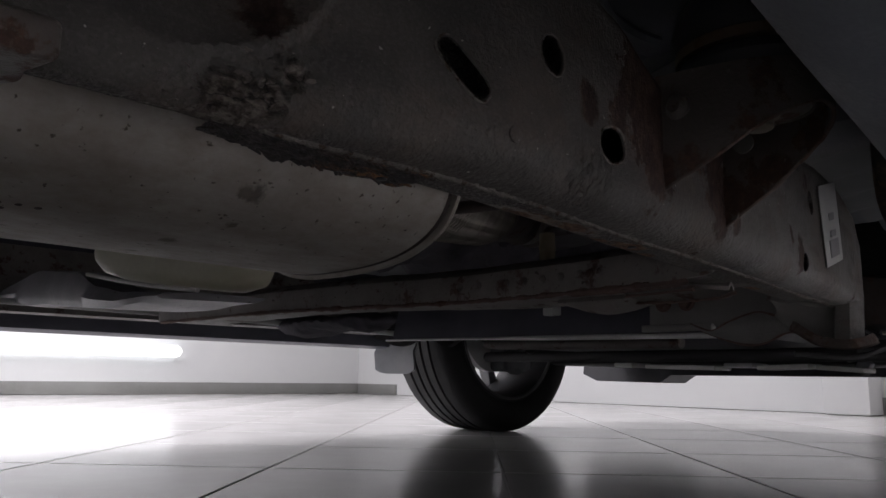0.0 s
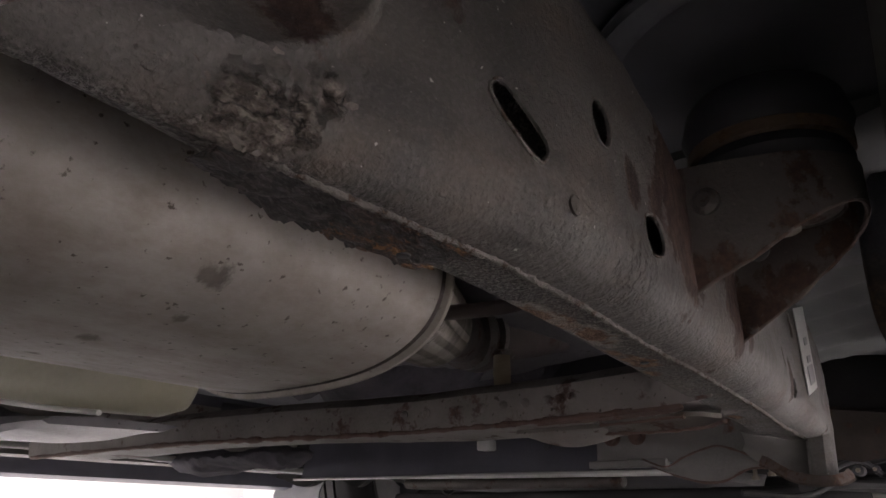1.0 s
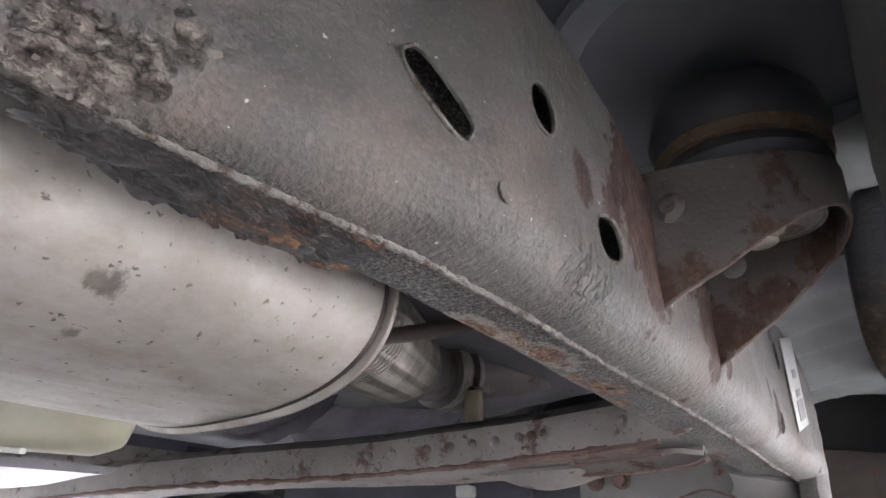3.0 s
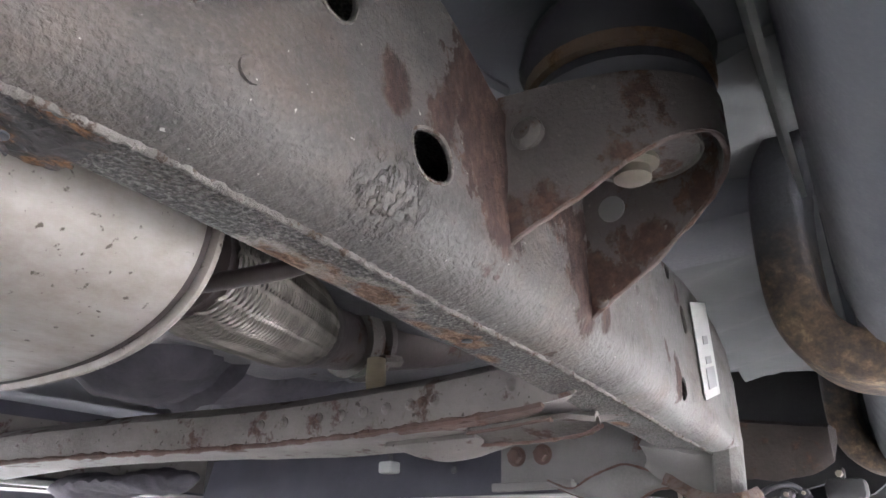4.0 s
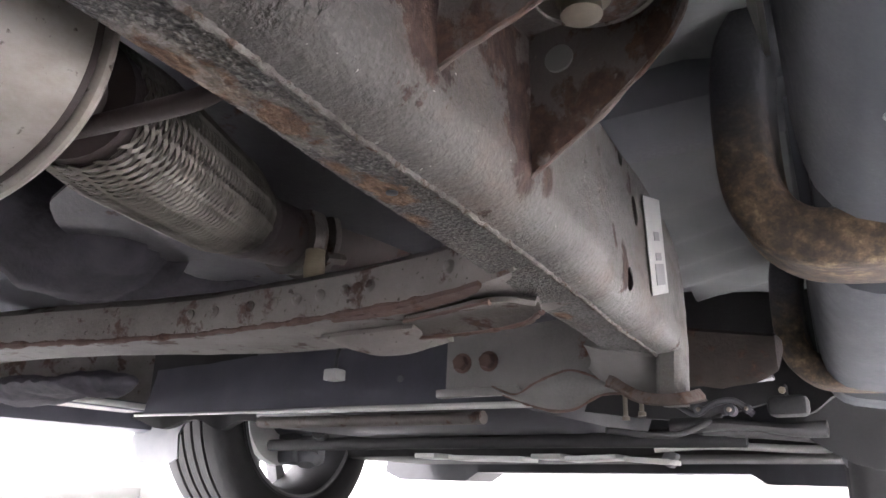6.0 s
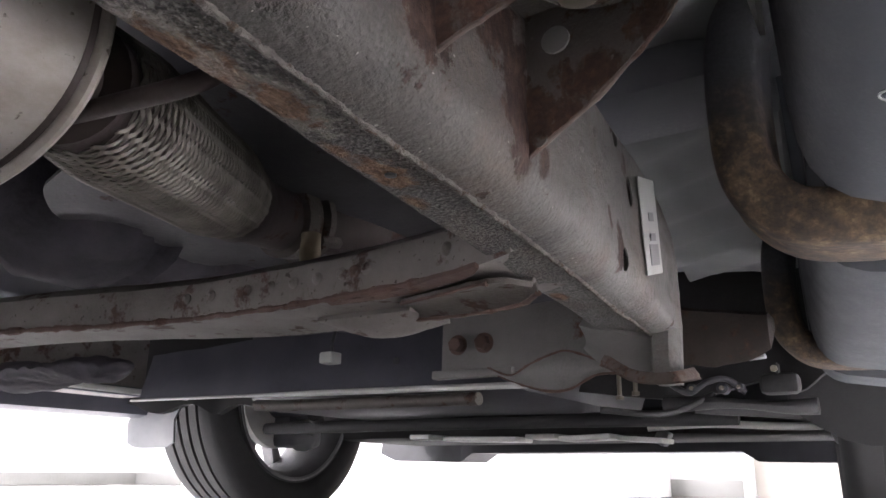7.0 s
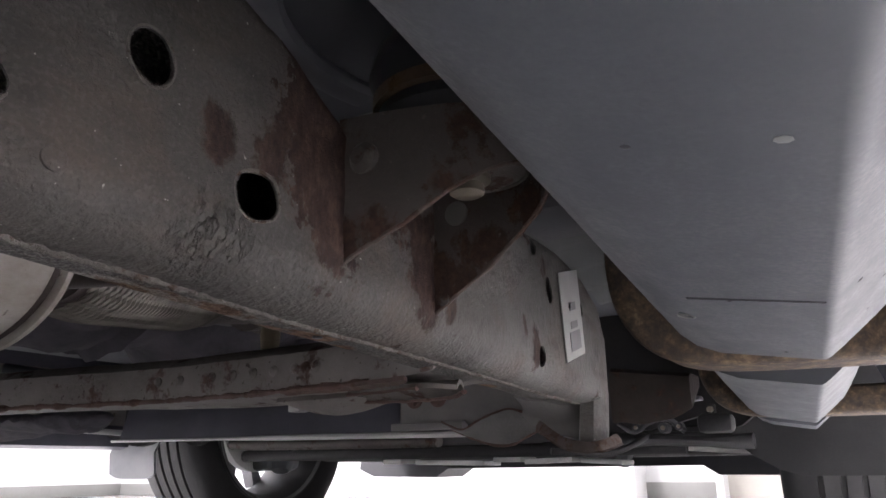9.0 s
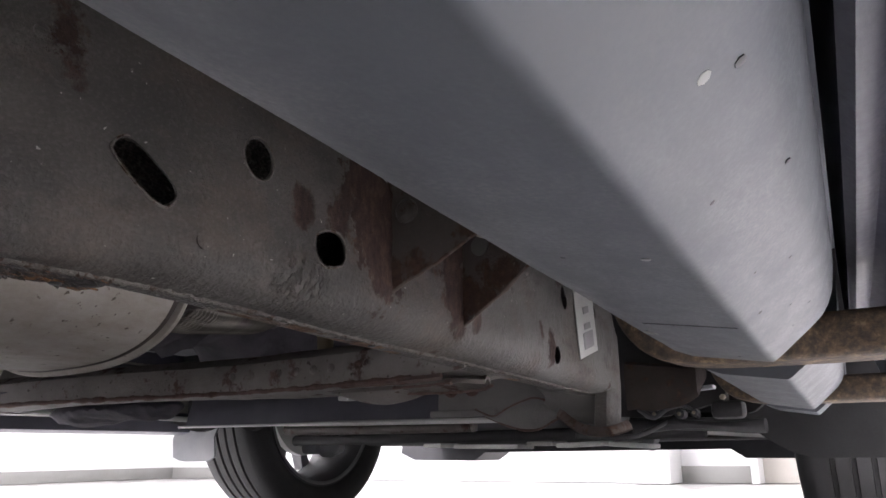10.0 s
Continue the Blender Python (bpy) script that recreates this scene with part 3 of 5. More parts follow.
def rail_ring(y, inset=0.0):
    o, r, i, u, t = (table(y, *k) for k in (OUT, RIDGE, INNER, UNDER, UPPER))
    soft = 0.012
    bend = ((0.0, 0.0), (0.16, 0.0004), (0.32, 0.0014), (0.48, 0.0030), (0.63, 0.0053), (0.76, 0.0084), (0.87, 0.0123), (0.95, 0.0168), (1.0, 0.0225))
    tight = 1 - 0.72 * max(0.0, min(1.0, (y - 0.88) / 0.13))
    pts = [(r + f * (o - r), u + h * tight) for f, h in bend]
    knee = 0.0225 * tight
    n = 44
    pts += [(o + 0.0004 * math.sin(k * 0.3), u + knee + (t - u - knee - soft) * k / n) for k in range(1, n + 1)]
    pts += [(o - 0.3 * soft, t - 0.3 * soft), (o - soft, t), (i - 0.004 + soft, t), (i - 0.004, t - soft)]
    pts += [(i - 0.004, t - soft + (u + 0.02 - t + soft) * k / 5) for k in range(1, 6)]
    pts += [(i, u + 0.010), (i + 0.003, u + 0.0055), (i + 0.008, u + 0.0040)]
    pts += [(i + 0.010 + (r - 0.002 - i - 0.010) * k / 4, u + 0.0040) for k in range(1, 4)] + [(r - 0.0040, u + 0.0042), (r - 0.0030, u - 0.0004)]
    c = Vector(((o + i) / 2, 0, (u + t) / 2))
    out = []
    for x, z in pts:
        if inset:
            x += inset if x < c.x else -inset
            z += inset if z < c.z else -inset
        out.append(Vector((x, y, z)))
    return out


def pocket(y, z):
    """Depth of the pressing in the web behind the bend, with its raised rim."""
    d = max(0.0, (y - 0.135) / 0.084) ** 2.4 + max(0.0, (0.375 - z) / 0.064) ** 2.4
    s = max(0.0, min(1.0, (1.0 - d) / 0.70))
    g = max(0.0, min(1.0, (y - 0.125) / 0.075))
    return g * (0.012 * s * s * (3 - 2 * s) - 0.0046 * math.exp(-((d - 1.10) / 0.13) ** 2))


def crust(v):
    """Lifted, cracked layers of undercoat over the rotten corner."""
    warp = v + Vector((noise.noise(v * 60), noise.noise(v * 60 + Vector((7, 0, 0))), noise.noise(v * 60 + Vector((0, 9, 0))))) * 0.006
    plates = 1 - min(1.0, 3.2 * abs(noise.noise(warp * 62)))
    small = 1 - min(1.0, 2.6 * abs(noise.noise(warp * 150 + Vector((3, 1, 0)))))
    return 0.0042 * plates + 0.0022 * small + 0.0012 * noise.noise(v * 330) - 0.0020


def make_rail():
    bm = bmesh.new()
    ys = [-0.9 + 0.06 * k for k in range(15)] + [-0.02 + 0.01 * k for k in range(6)] + [0.040 + 0.0015 * k for k in range(201)] + [0.343 + 0.003 * k for k in range(232)]
    rings = []
    for y in ys:
        ring = rail_ring(y)
        under = table(y, *UNDER)
        for k, v in enumerate(ring):
            near = abs(v.z - under)
            lump = noise.noise(v * 90) * 0.0003 + noise.noise(v * 260) * 0.00025
            scab = max(0.0, 1 - ((y - 0.403) / 0.020) ** 2 - ((v.z - 0.302) / 0.016) ** 2) if v.x > 0.01 else 0.0
            lump += scab * (0.0012 * noise.noise(v * 180) + 0.0014 * max(0.0, noise.noise(v * 330)))
            pock = ((y - 0.412) / 0.007) ** 2 + ((v.z - 0.349) / 0.006) ** 2
            lump -= 0.0006 * math.exp(-pock) if v.x > 0.01 else 0.0
            web = 0 < k < 54
            rot = max(0.0, 1 - ((y - 0.178) / 0.044) ** 2 - ((near - 0.006) / 0.024) ** 2) if web else 0.0
            rim = max(0.0, 1 - ((y - 0.205) / 0.022) ** 2 - ((v.z - 0.309) / 0.014) ** 2) if web else 0.0
            lump += 0.75 * min(1.0, 1.5 * rot + 1.0 * rim) * crust(v)
            seam = max(0.0, 1 - near / 0.006) * max(0.0, 1 - abs(v.x - table(y, *RIDGE)) / 0.007)
            v.z += lump * (0.5 if web else 0.15) + seam * 0.0012 * noise.noise(Vector((0, y * 170, 0)))
            v.x += lump if web else lump * 0.3
            if web:
                v.x -= pocket(y, v.z)
        rings.append(ring)
    loft(bm, rings)

    rail = part("frame_rail", bm, FRAME, car, "grey undercoated box-section rail, flaking with rust")
    hollow = bmesh.new()
    loft(hollow, [rail_ring(0.262 + 0.0125 * k, 0.0016) for k in range(59)])
    cut(rail, hollow)
    punch = bmesh.new()
    for hole in HOLES:
        y0, z0, ry, rz, tilt = hole[:5]
        power = hole[5] if len(hole) > 5 else 2.0
        c, q = math.cos(radians(tilt)), math.sin(radians(tilt))
        x0 = table(y0, *OUT)
        rings = []
        for x, grow in ((x0 + 0.015, 1.0), (x0 - 0.003, 1.0), (x0 - 0.016, 1.0)):
            ring = []
            for k in range(32):
                a = 2 * math.pi * k / 32
                e = math.copysign(abs(math.cos(a)) ** (2 / power), math.cos(a)) * ry * grow
                f = math.copysign(abs(math.sin(a)) ** (2 / power), math.sin(a)) * rz * grow
                ring.append((x, y0 + e * c - f * q, z0 + e * q + f * c))
            rings.append(ring)
        loft(punch, rings)
    cut(rail, punch)
    rail.data.polygons.foreach_set("use_smooth", [True] * len(rail.data.polygons))
    rail.data.set_sharp_from_angle(angle=radians(38))
    # raised worn rims of the pressed holes, edge highlight put into the pale colour
    for y, z, ry, rz, tilt, *rest in HOLES[:3]:
        bm = bmesh.new()
        power = rest[0] if rest else 2.0
        ring = []
        for k in range(36):
            a = 2 * math.pi * k / 36
            cy = math.copysign(abs(math.cos(a)) ** (2 / power), math.cos(a)) * (ry + 0.0010)
            cz = math.copysign(abs(math.sin(a)) ** (2 / power), math.sin(a)) * (rz + 0.0010)
            t = radians(tilt)
            ring.append((table(y + cy * math.cos(t), *OUT) - 0.0001, y + cy * math.cos(t) - cz * math.sin(t), z + cy * math.sin(t) + cz * math.cos(t)))
        tube(bm, ring + ring[:1], 0.0009, 6, up=(1, 0, 0), caps=False)
        part("hole_rim", bm, SEAM, rail, "pale worn rim of a pressed hole with painted highlight")
    # torn scale on the rotten lower corner
    rng = random.Random(4)
    bm = bmesh.new()
    for _ in range(420):
        y = rng.gauss(0.245, 0.036)
        if not 0.183 < y < 0.316:
            continue
        r, i, u = (table(y, *k) for k in (RIDGE, INNER, UNDER))
        s = rng.random()
        x = i + 0.001 + (r - i - 0.001) * s
        z = u + 0.0004
        w, l = rng.uniform(0.0010, 0.0028), rng.uniform(0.002, 0.0065)
        a, lift = rng.uniform(-0.5, 0.5), rng.uniform(0.0, 0.0016)
        ring = []
        for k in range(6):
            b = 2 * math.pi * k / 6 + rng.uniform(-0.3, 0.3)
            dx, dy = math.cos(b) * w * rng.uniform(0.6, 1.1), math.sin(b) * l * rng.uniform(0.6, 1.1)
            ring.append((x + dx * math.cos(a) - dy * math.sin(a), y + dx * math.sin(a) + dy * math.cos(a), z - lift * (0.2 + math.sin(b)) + rng.uniform(-0.0004, 0.0004)))
        top = [(p[0], p[1], p[2] + 0.0008) for p in ring]
        loft(bm, [ring, top])
    tagged(part("rust_scale", bm, FLAKY, rail, "dark orange-brown flaking rust scale", smooth=False, weld=False), kind="stuff")
    bm = bmesh.new()
    for _ in range(90):
        y, z = rng.gauss(0.182, 0.016), 0.286 + abs(rng.gauss(0.0, 0.009))
        if not 0.110 < y < 0.222:
            continue
        h = min(1.0, (z - table(y, *UNDER)) / 0.0225)
        x = table(y, *RIDGE) + (table(y, *OUT) - table(y, *RIDGE)) * max(0.0, h) ** 0.55 - pocket(y, z)
        size = rng.uniform(0.0009, 0.0024)
        u = Vector((rng.uniform(-0.3, 0.3), 1, rng.uniform(-0.9, 0.5))).normalized()
        w = Vector((0.7, 0, -0.7)).cross(u).normalized()
        out = u.cross(w) if u.cross(w).x > 0 else -u.cross(w)
        curl, ring = rng.uniform(0.2, 0.8), []
        for k in range(8):
            a = 2 * math.pi * k / 8 + rng.uniform(-0.25, 0.25)
            e, f = math.cos(a) * size * rng.uniform(0.8, 1.7), math.sin(a) * size * rng.uniform(0.4, 0.8)
            ring.append(Vector((x, y, z)) + u * e + w * f + out * (0.0004 + curl * max(0.0, f) + 0.0003 * rng.random()))
        loft(bm, [ring, [p - out * 0.0007 for p in ring]])
    tagged(part("peeling_undercoat", bm, CRUST, rail, "curled slivers of peeling undercoat", smooth=False, weld=False), kind="stuff")
    # rusted-through strip of the underside
    bm = bmesh.new()
    ys = [0.186 + 0.0026 * k for k in range(51)]
    rows = 15
    rings = []
    for y in ys:
        r, i, u = (table(y, *k) for k in (RIDGE, INNER, UNDER))
        fade = min(1, (y - 0.185) / 0.010, (0.318 - y) / 0.010)
        ring = []
        for k in range(rows):
            x = i + 0.0005 + 0.0007 * noise.noise(Vector((y * 240, 7, 1))) * (k == 0) + (r - 0.002 - i) * k / (rows - 1)
            d = noise.noise(Vector((x * 150, y * 90, 3))) * 0.0035 + noise.noise(Vector((x * 420, y * 300, 9))) * 0.0016
            ring.append((x, y, u + 0.0016 - max(0.0, fade) * (0.0012 + max(-0.001, d))))
        ring += [(p[0], p[1], p[2] + 0.003) for p in ring[::-1]]
        rings.append(ring)
    loft(bm, rings)
    part("rusted_underside", bm, FLAKY, rail, "orange and black rusted steel underside")
    # raised black discs painted as the dark openings of two drain holes
    for x, y, z in ((-0.030, 0.291, 0.2848), (-0.032, 0.549, 0.2805)):
        bm = bmesh.new()
        disc(bm, (x, y, z), (0, 0, -1), 0.0032, 0.0010, 12)
        part("drain_hole", bm, BLACK, rail)
    # the weld bead along the lower seam
    bm = bmesh.new()
    rings = []
    for k in range(690):
        y = 0.178 + 0.00122 * k
        fade = min(1, 0.15 + (y - 0.178) * 16)
        x0 = table(y, *RIDGE) - 0.0008 + 0.0009 * noise.noise(Vector((y * 70, 1, 1)))
        wide = 0.0021 * max(0.3, 1 + 0.55 * noise.noise(Vector((y * 90, 2, 5))) + 0.65 * noise.noise(Vector((y * 380, 3, 5))))
        ring = []
        for j in range(9):
            a = math.pi * j / 8
            v = Vector((x0 + wide * math.cos(a), y, table(y, *UNDER) + 0.0008 - 0.0026 * math.sin(a)))
            bite = 0.0009 * noise.noise(v * 200) + 0.0010 * noise.noise(v * 600)
            ring.append(v - Vector((0, 0, 1)) * fade * (bite if 0 < j < 8 else 0) + Vector((0, 0, 0.0026 * (1 - fade))))
        ring += [(x0 - wide * 0.6, y, table(y, *UNDER) + 0.004), (x0 + wide * 0.6, y, table(y, *UNDER) + 0.004)]
        rings.append(ring)
    loft(bm, rings)
    part("weld_seam", bm, SEAM, rail, "pale rough weld seam")
    for shift, seed, lift in ((-0.0044, 6, 0.0034), (-0.0078, 9, 0.0040)):
        bm = bmesh.new()
        pts = [(table(y, *RIDGE) + shift + 0.0010 * noise.noise(Vector((y * 60, seed, 1))), y, table(y, *UNDER) + lift) for y in [0.31 + 0.002 * k for k in range(320)]]
        tube(bm, pts, [0.0018 * max(0.05, 0.5 + 1.9 * noise.noise(Vector((p[1] * 45, seed, 5))) + 0.7 * noise.noise(Vector((p[1] * 300, seed, 5)))) for p in pts], 6, flat=0.5, wobble=0.8)
        part("seam_rust_line", bm, RUSTY, rail, "brown rust line along the seam")
    # the paper tag on the web
    def on_web(bm, lift):
        for v in bm.verts:
            s, q = v.co.y, v.co.z
            y = 0.902 + s + 0.010 * (0.5 - q / 0.09) * 1.3
            v.co = Vector((table(y, *OUT) + lift + v.co.x, y, 0.351 + q + 0.28 * s))

    bm = bmesh.new()
    box(bm, 0, 0.0012, -0.0305, 0.0305, -0.044, 0.044, 0.0004, seg=1)
    bmesh.ops.subdivide_edges(bm, edges=bm.edges[:], cuts=3, use_grid_fill=True)
    on_web(bm, 0.0016)
    part("paper_tag", bm, TAG, rail, "white paper tag with grey print", smooth=False)
    for z0, z1, w in ((0.004, 0.012, 0.018), (-0.014, -0.007, 0.020), (-0.036, -0.017, 0.032)):
        bm = bmesh.new()
        box(bm, 0, 0.0005, -w / 2, w / 2, z0, z1)
        on_web(bm, 0.0034)
        part("print_bar", bm, INK, rail, smooth=False)
    # small pressed pimples and bolts on the web
    for y, z, r in ((0.332, 0.306, 0.005), (0.245, 0.390, 0.004), (0.700, 0.345, 0.004), (0.74, 0.372, 0.004)):
        bm = bmesh.new()
        disc(bm, (table(y, *OUT) - 0.001, y, z), (1, 0, 0), r, 0.0024, 14, 0.5)
        part("web_pimple", bm, FRAME, rail)
    return rail


make_rail()


def make_rear_plate():
    bm = bmesh.new()
    edge = [(-0.10, -0.20), (-0.062, 0.0), (-0.040, 0.066), (-0.030, 0.102), (-0.022, 0.108), (-0.012, 0.106), (0.012, 0.112), (0.012, -0.20)]
    loft(bm, [[(x, y, 0.2835 + 0.0012 * noise.noise(Vector((x * 40, y * 40, 2)))) for x, y in edge], [(x, y, 0.300) for x, y in edge]])
    bmesh.ops.recalc_face_normals(bm, faces=bm.faces)
    bmesh.ops.bevel(bm, geom=bm.edges[:], offset=0.0035, segments=3, profile=0.5, affect="EDGES")
    plate = part("rear_gusset", bm, RUSTY, car, "brown rusty gusset plate under the rail")
    hole = bmesh.new()
    ring = [(-0.017 + 0.0095 * math.cos(a), 0.081 + 0.0075 * math.sin(a)) for a in [2 * math.pi * k / 20 for k in range(20)]]
    loft(hole, [[(x, y, 0.27) for x, y in ring], [(x, y, 0.295) for x, y in ring]])
    cut(plate, hole)


make_rear_plate()


def make_mount():
    """Open-bottomed bracket folded round a body cushion, welded to the rail's web."""
    plan = smooth_path([(0.022, 0.500), (0.055, 0.506), (0.092, 0.519), (0.114, 0.543), (0.116, 0.573), (0.100, 0.593), (0.062, 0.600), (0.018, 0.603)], 7)
    plan = [Vector((p[0], p[1], 0)) for p in [(q.x, q.y) for q in [Vector((a[0], a[1], 0)) for a in plan]]]
    n = len(plan)
    outer, inner = [], []
    for k, p in enumerate(plan):
        d = (plan[min(k + 1, n - 1)] - plan[max(k - 1, 0)]).normalized()
        side = Vector((d.y, -d.x, 0))
        outer.append(p + side * 0.0018)
        inner.append(p - side * 0.0018)
    bm = bmesh.new()
    rings = []
    for k in range(n):
        f = k / (n - 1)
        low = 0.308 - 0.008 * f + 0.56 * (plan[k].x - 0.024) + 0.14 * max(0.0, plan[k].x - 0.060)
        top = 0.392
        wav = 0.0012 * noise.noise(Vector((k * 0.7, 1, 2)))
        a, b = outer[k], inner[k]
        rings.append([(a.x, a.y, low + wav), (a.x, a.y, (low + top) / 2), (a.x, a.y, top), (b.x, b.y, top), (b.x, b.y, (low + top) / 2), (b.x, b.y, low + wav)])
    loft(bm, rings)
    mount = part("mount_bracket", bm, RUSTY, car, "folded brown rusty mount bracket welded to the rail")
    bm = bmesh.new()
    lip = [(p.x, p.y, 0.308 - 0.008 * k / (n - 1) + 0.56 * (p.x - 0.024) + 0.14 * max(0.0, p.x - 0.060) + 0.0006 * noise.noise(Vector((k * 0.9, 3, 1)))) for k, p in enumerate(plan)]
    tube(bm, lip, [0.0015 + 0.0007 * noise.noise(Vector((k * 1.7, 5, 2))) for k in range(n)], 8, wobble=0.7)
    part("bracket_edge", bm, EDGE, mount, "ragged rust-brown cut edge")
    bm = bmesh.new()
    loft(bm, [[(p.x, p.y, 0.384) for p in plan], [(p.x, p.y, 0.390) for p in plan]])
    part("top_plate", bm, RUSTY, mount)
    bm = bmesh.new()
    disc(bm, (0.076, 0.560, 0.386), (0, 0, -1), 0.031, 0.018, 40, 0.10)
    part("cushion_washer", bm, RUSTY, mount)
    # pale ring painted as the highlight along the washer's edge
    bm = bmesh.new()
    rim = [(0.076 + 0.0305 * math.cos(a), 0.560 + 0.0305 * math.sin(a), 0.3685) for a in [2 * math.pi * k / 40 for k in range(41)]]
    tube(bm, rim, 0.0011, 6, caps=False)
    part("washer_rim", bm, SEAM, mount, "pale rim of the washer, its edge highlight painted")
    bm = bmesh.new()
    disc(bm, (0.070, 0.561, 0.368), (0, 0, -1), 0.0135, 0.004, 24, 0.2)
    disc(bm, (0.0675, 0.5640, 0.3645), (0, 0, -1), 0.0104, 0.0070, 20, 0.2)
    part("mount_bolt", bm, DULL, mount, "dull zinc bolt head")
    # solid pale disc, its colour standing in for light through the hole
    bm = bmesh.new()
    disc(bm, (0.041, 0.5975, 0.361), (0, -1, 0), 0.0082, 0.0016, 18, 0.1)
    part("access_hole", bm, FRAME_CLEAN, mount, "pale disc painted as light seen through a round hole")
    bm = bmesh.new()
    disc(bm, (0.029, 0.5995, 0.3055), (0, -1, 0), 0.0045, 0.0022, 16, 0.5)
    part("spot_weld", bm, RUSTY, mount)
    bm = bmesh.new()
    disc(bm, (0.038, 0.5035, 0.366), (-0.1, -1, 0), 0.0092, 0.008, 18, 0.45)
    part("rivet", bm, RUSTY, mount, "dark brown plug in the bracket")
    bm = bmesh.new()
    rings = []
    for z, r in ((0.392, 0.046), (0.400, 0.052), (0.407, 0.050), (0.409, 0.045), (0.416, 0.045), (0.418, 0.052), (0.430, 0.056), (0.446, 0.052), (0.452, 0.048)):
        rings.append([(0.066 + r * math.cos(a * math.pi / 16), 0.560 + r * math.sin(a * math.pi / 16), z) for a in range(32)])
    loft(bm, rings)
    part("rubber_cushion", bm, BLACK, mount, "black ribbed rubber body cushion")
    bm = bmesh.new()
    rings = [[(0.066 + r * math.cos(a * math.pi / 16), 0.560 + r * math.sin(a * math.pi / 16), z) for a in range(32)] for z, r in ((0.4085, 0.047), (0.4085, 0.0535), (0.4165, 0.0535), (0.4165, 0.047))]
    loft(bm, rings + rings[:1], caps=False)
    part("cushion_ring", bm, STEP, mount, "rusty retaining ring")


make_mount()


def ahead(p, k=1.11):
    """Moves a point of the bolted plate outwards along its line from under the rail."""
    base = Vector((0.18, 0.267, 0.137))
    return base + (Vector(p) - base) * k


def make_rail_end():
    """Dropped bracket at the rail's front end: hollow rear face, flush post, wavy skirt and bolted plate."""
    bm = bmesh.new()
    top = smooth_path([(-0.094, 0.955, 0.276), (-0.080, 0.962, 0.2715), (-0.058, 0.985, 0.2685), (-0.038, 1.018, 0.2665)], 6)
    low = smooth_path([(-0.108, 0.990, 0.260), (-0.098, 1.002, 0.248), (-0.074, 1.010, 0.2385), (-0.036, 1.012, 0.2275)], 6)
    rings = []
    for a, b in zip(top, low):
        col = [a.lerp(b, f) + Vector((0, 0.020 * math.sin(math.pi * f * 0.8), 0.0015 * noise.noise(a * 60 + b * 30 * f))) for f in [k / 8 for k in range(9)]]
        rings.append(col + [p + Vector((0.002, 0.012, 0.010)) for p in col[::-1]])
    loft(bm, rings)
    end = part("rail_end_bracket", bm, FRAME_CLEAN, car, "grey hollow dropped bracket at the rail's front end")
    bm = bmesh.new()
    plan = [(-0.030, 0.988), (-0.025, 0.979), (-0.010, 0.979), (-0.0048, 0.986), (-0.0046, 1.008), (-0.0060, 1.0185), (-0.028, 1.0185), (-0.032, 1.010)]
    rings = []
    for z, k in ((0.219, 0.86), (0.2215, 0.96), (0.228, 1.0), (0.250, 1.0), (0.272, 1.0), (0.300, 1.0), (0.330, 1.0), (0.345, 1.0)):
        rings.append([(-0.0105 + (x + 0.003) * k, 1.020 + (y - 1.000) * k - 0.20 * max(0.0, 0.275 - z), z + 0.001 * noise.noise(Vector((x * 90, y * 90, z * 60)))) for x, y in plan])
    loft(bm, rings)
    part("end_post", bm, FRAME, end)
    # rusty lip under the hollow face and round the post's foot
    lip = smooth_path([(-0.092, 1.008, 0.2435), (-0.078, 0.994, 0.2375), (-0.055, 0.985, 0.2240), (-0.030, 0.972, 0.2175), (-0.006, 0.966, 0.2165), (0.003, 0.985, 0.2200), (0.004, 1.02, 0.226)], 6)
    bm = bmesh.new()
    rings = []
    for k, p in enumerate(lip):
        d = (lip[min(k + 1, len(lip) - 1)] - lip[max(k - 1, 0)]).normalized()
        out = Vector((d.y, -d.x, 0)).normalized()
        w = 0.0045 + 0.0015 * noise.noise(p * 70)
        rings.append([p, p + out * 0.002 - Vector((0, 0, 0.002)), p - out * w * 0.5 + Vector((0, 0, 0.001)), p - out * w + Vector((0, 0, 0.007)), p - out * w + Vector((0, 0, 0.010)), p + Vector((0, 0, 0.003))])
    loft(bm, rings)
    part("rust_lip", bm, EDGE, end, "orange rusty lower lip")
    # wavy skirt hanging in front of the plate
    top = smooth_path([ahead(p) for p in [(-0.236, 1.028, 0.251), (-0.205, 1.024, 0.240), (-0.178, 1.018, 0.250), (-0.150, 1.014, 0.2585), (-0.128, 1.012, 0.2605), (-0.090, 1.010, 0.246), (-0.070, 1.005, 0.238)]], 6)
    low = smooth_path([ahead(p) for p in [(-0.236, 1.034, 0.2475), (-0.208, 1.032, 0.2350), (-0.178, 1.028, 0.2250), (-0.155, 1.024, 0.2200), (-0.130, 1.020, 0.2215), (-0.100, 1.014, 0.2335), (-0.070, 1.008, 0.234)]], 6)
    bm = bmesh.new()
    rings = []
    for a, b in zip(top, low):
        col = [a.lerp(b, f) - Vector((0, 0.006 * math.sin(math.pi * f), 0)) for f in [k / 5 for k in range(6)]]
        rings.append(col + [p + Vector((0, 0.003, 0.001)) for p in col[::-1]])
    loft(bm, rings)
    part("skirt", bm, FRAME_CLEAN, end, "grey scooped skirt of the bracket")
    for name, line, r in (("skirt_edge", low, 0.0018), ("skirt_crease", top[:-6], 0.0016)):
        bm = bmesh.new()
        tube(bm, line, [r * (1 + 0.5 * noise.noise(p * 160)) for p in line], 7)
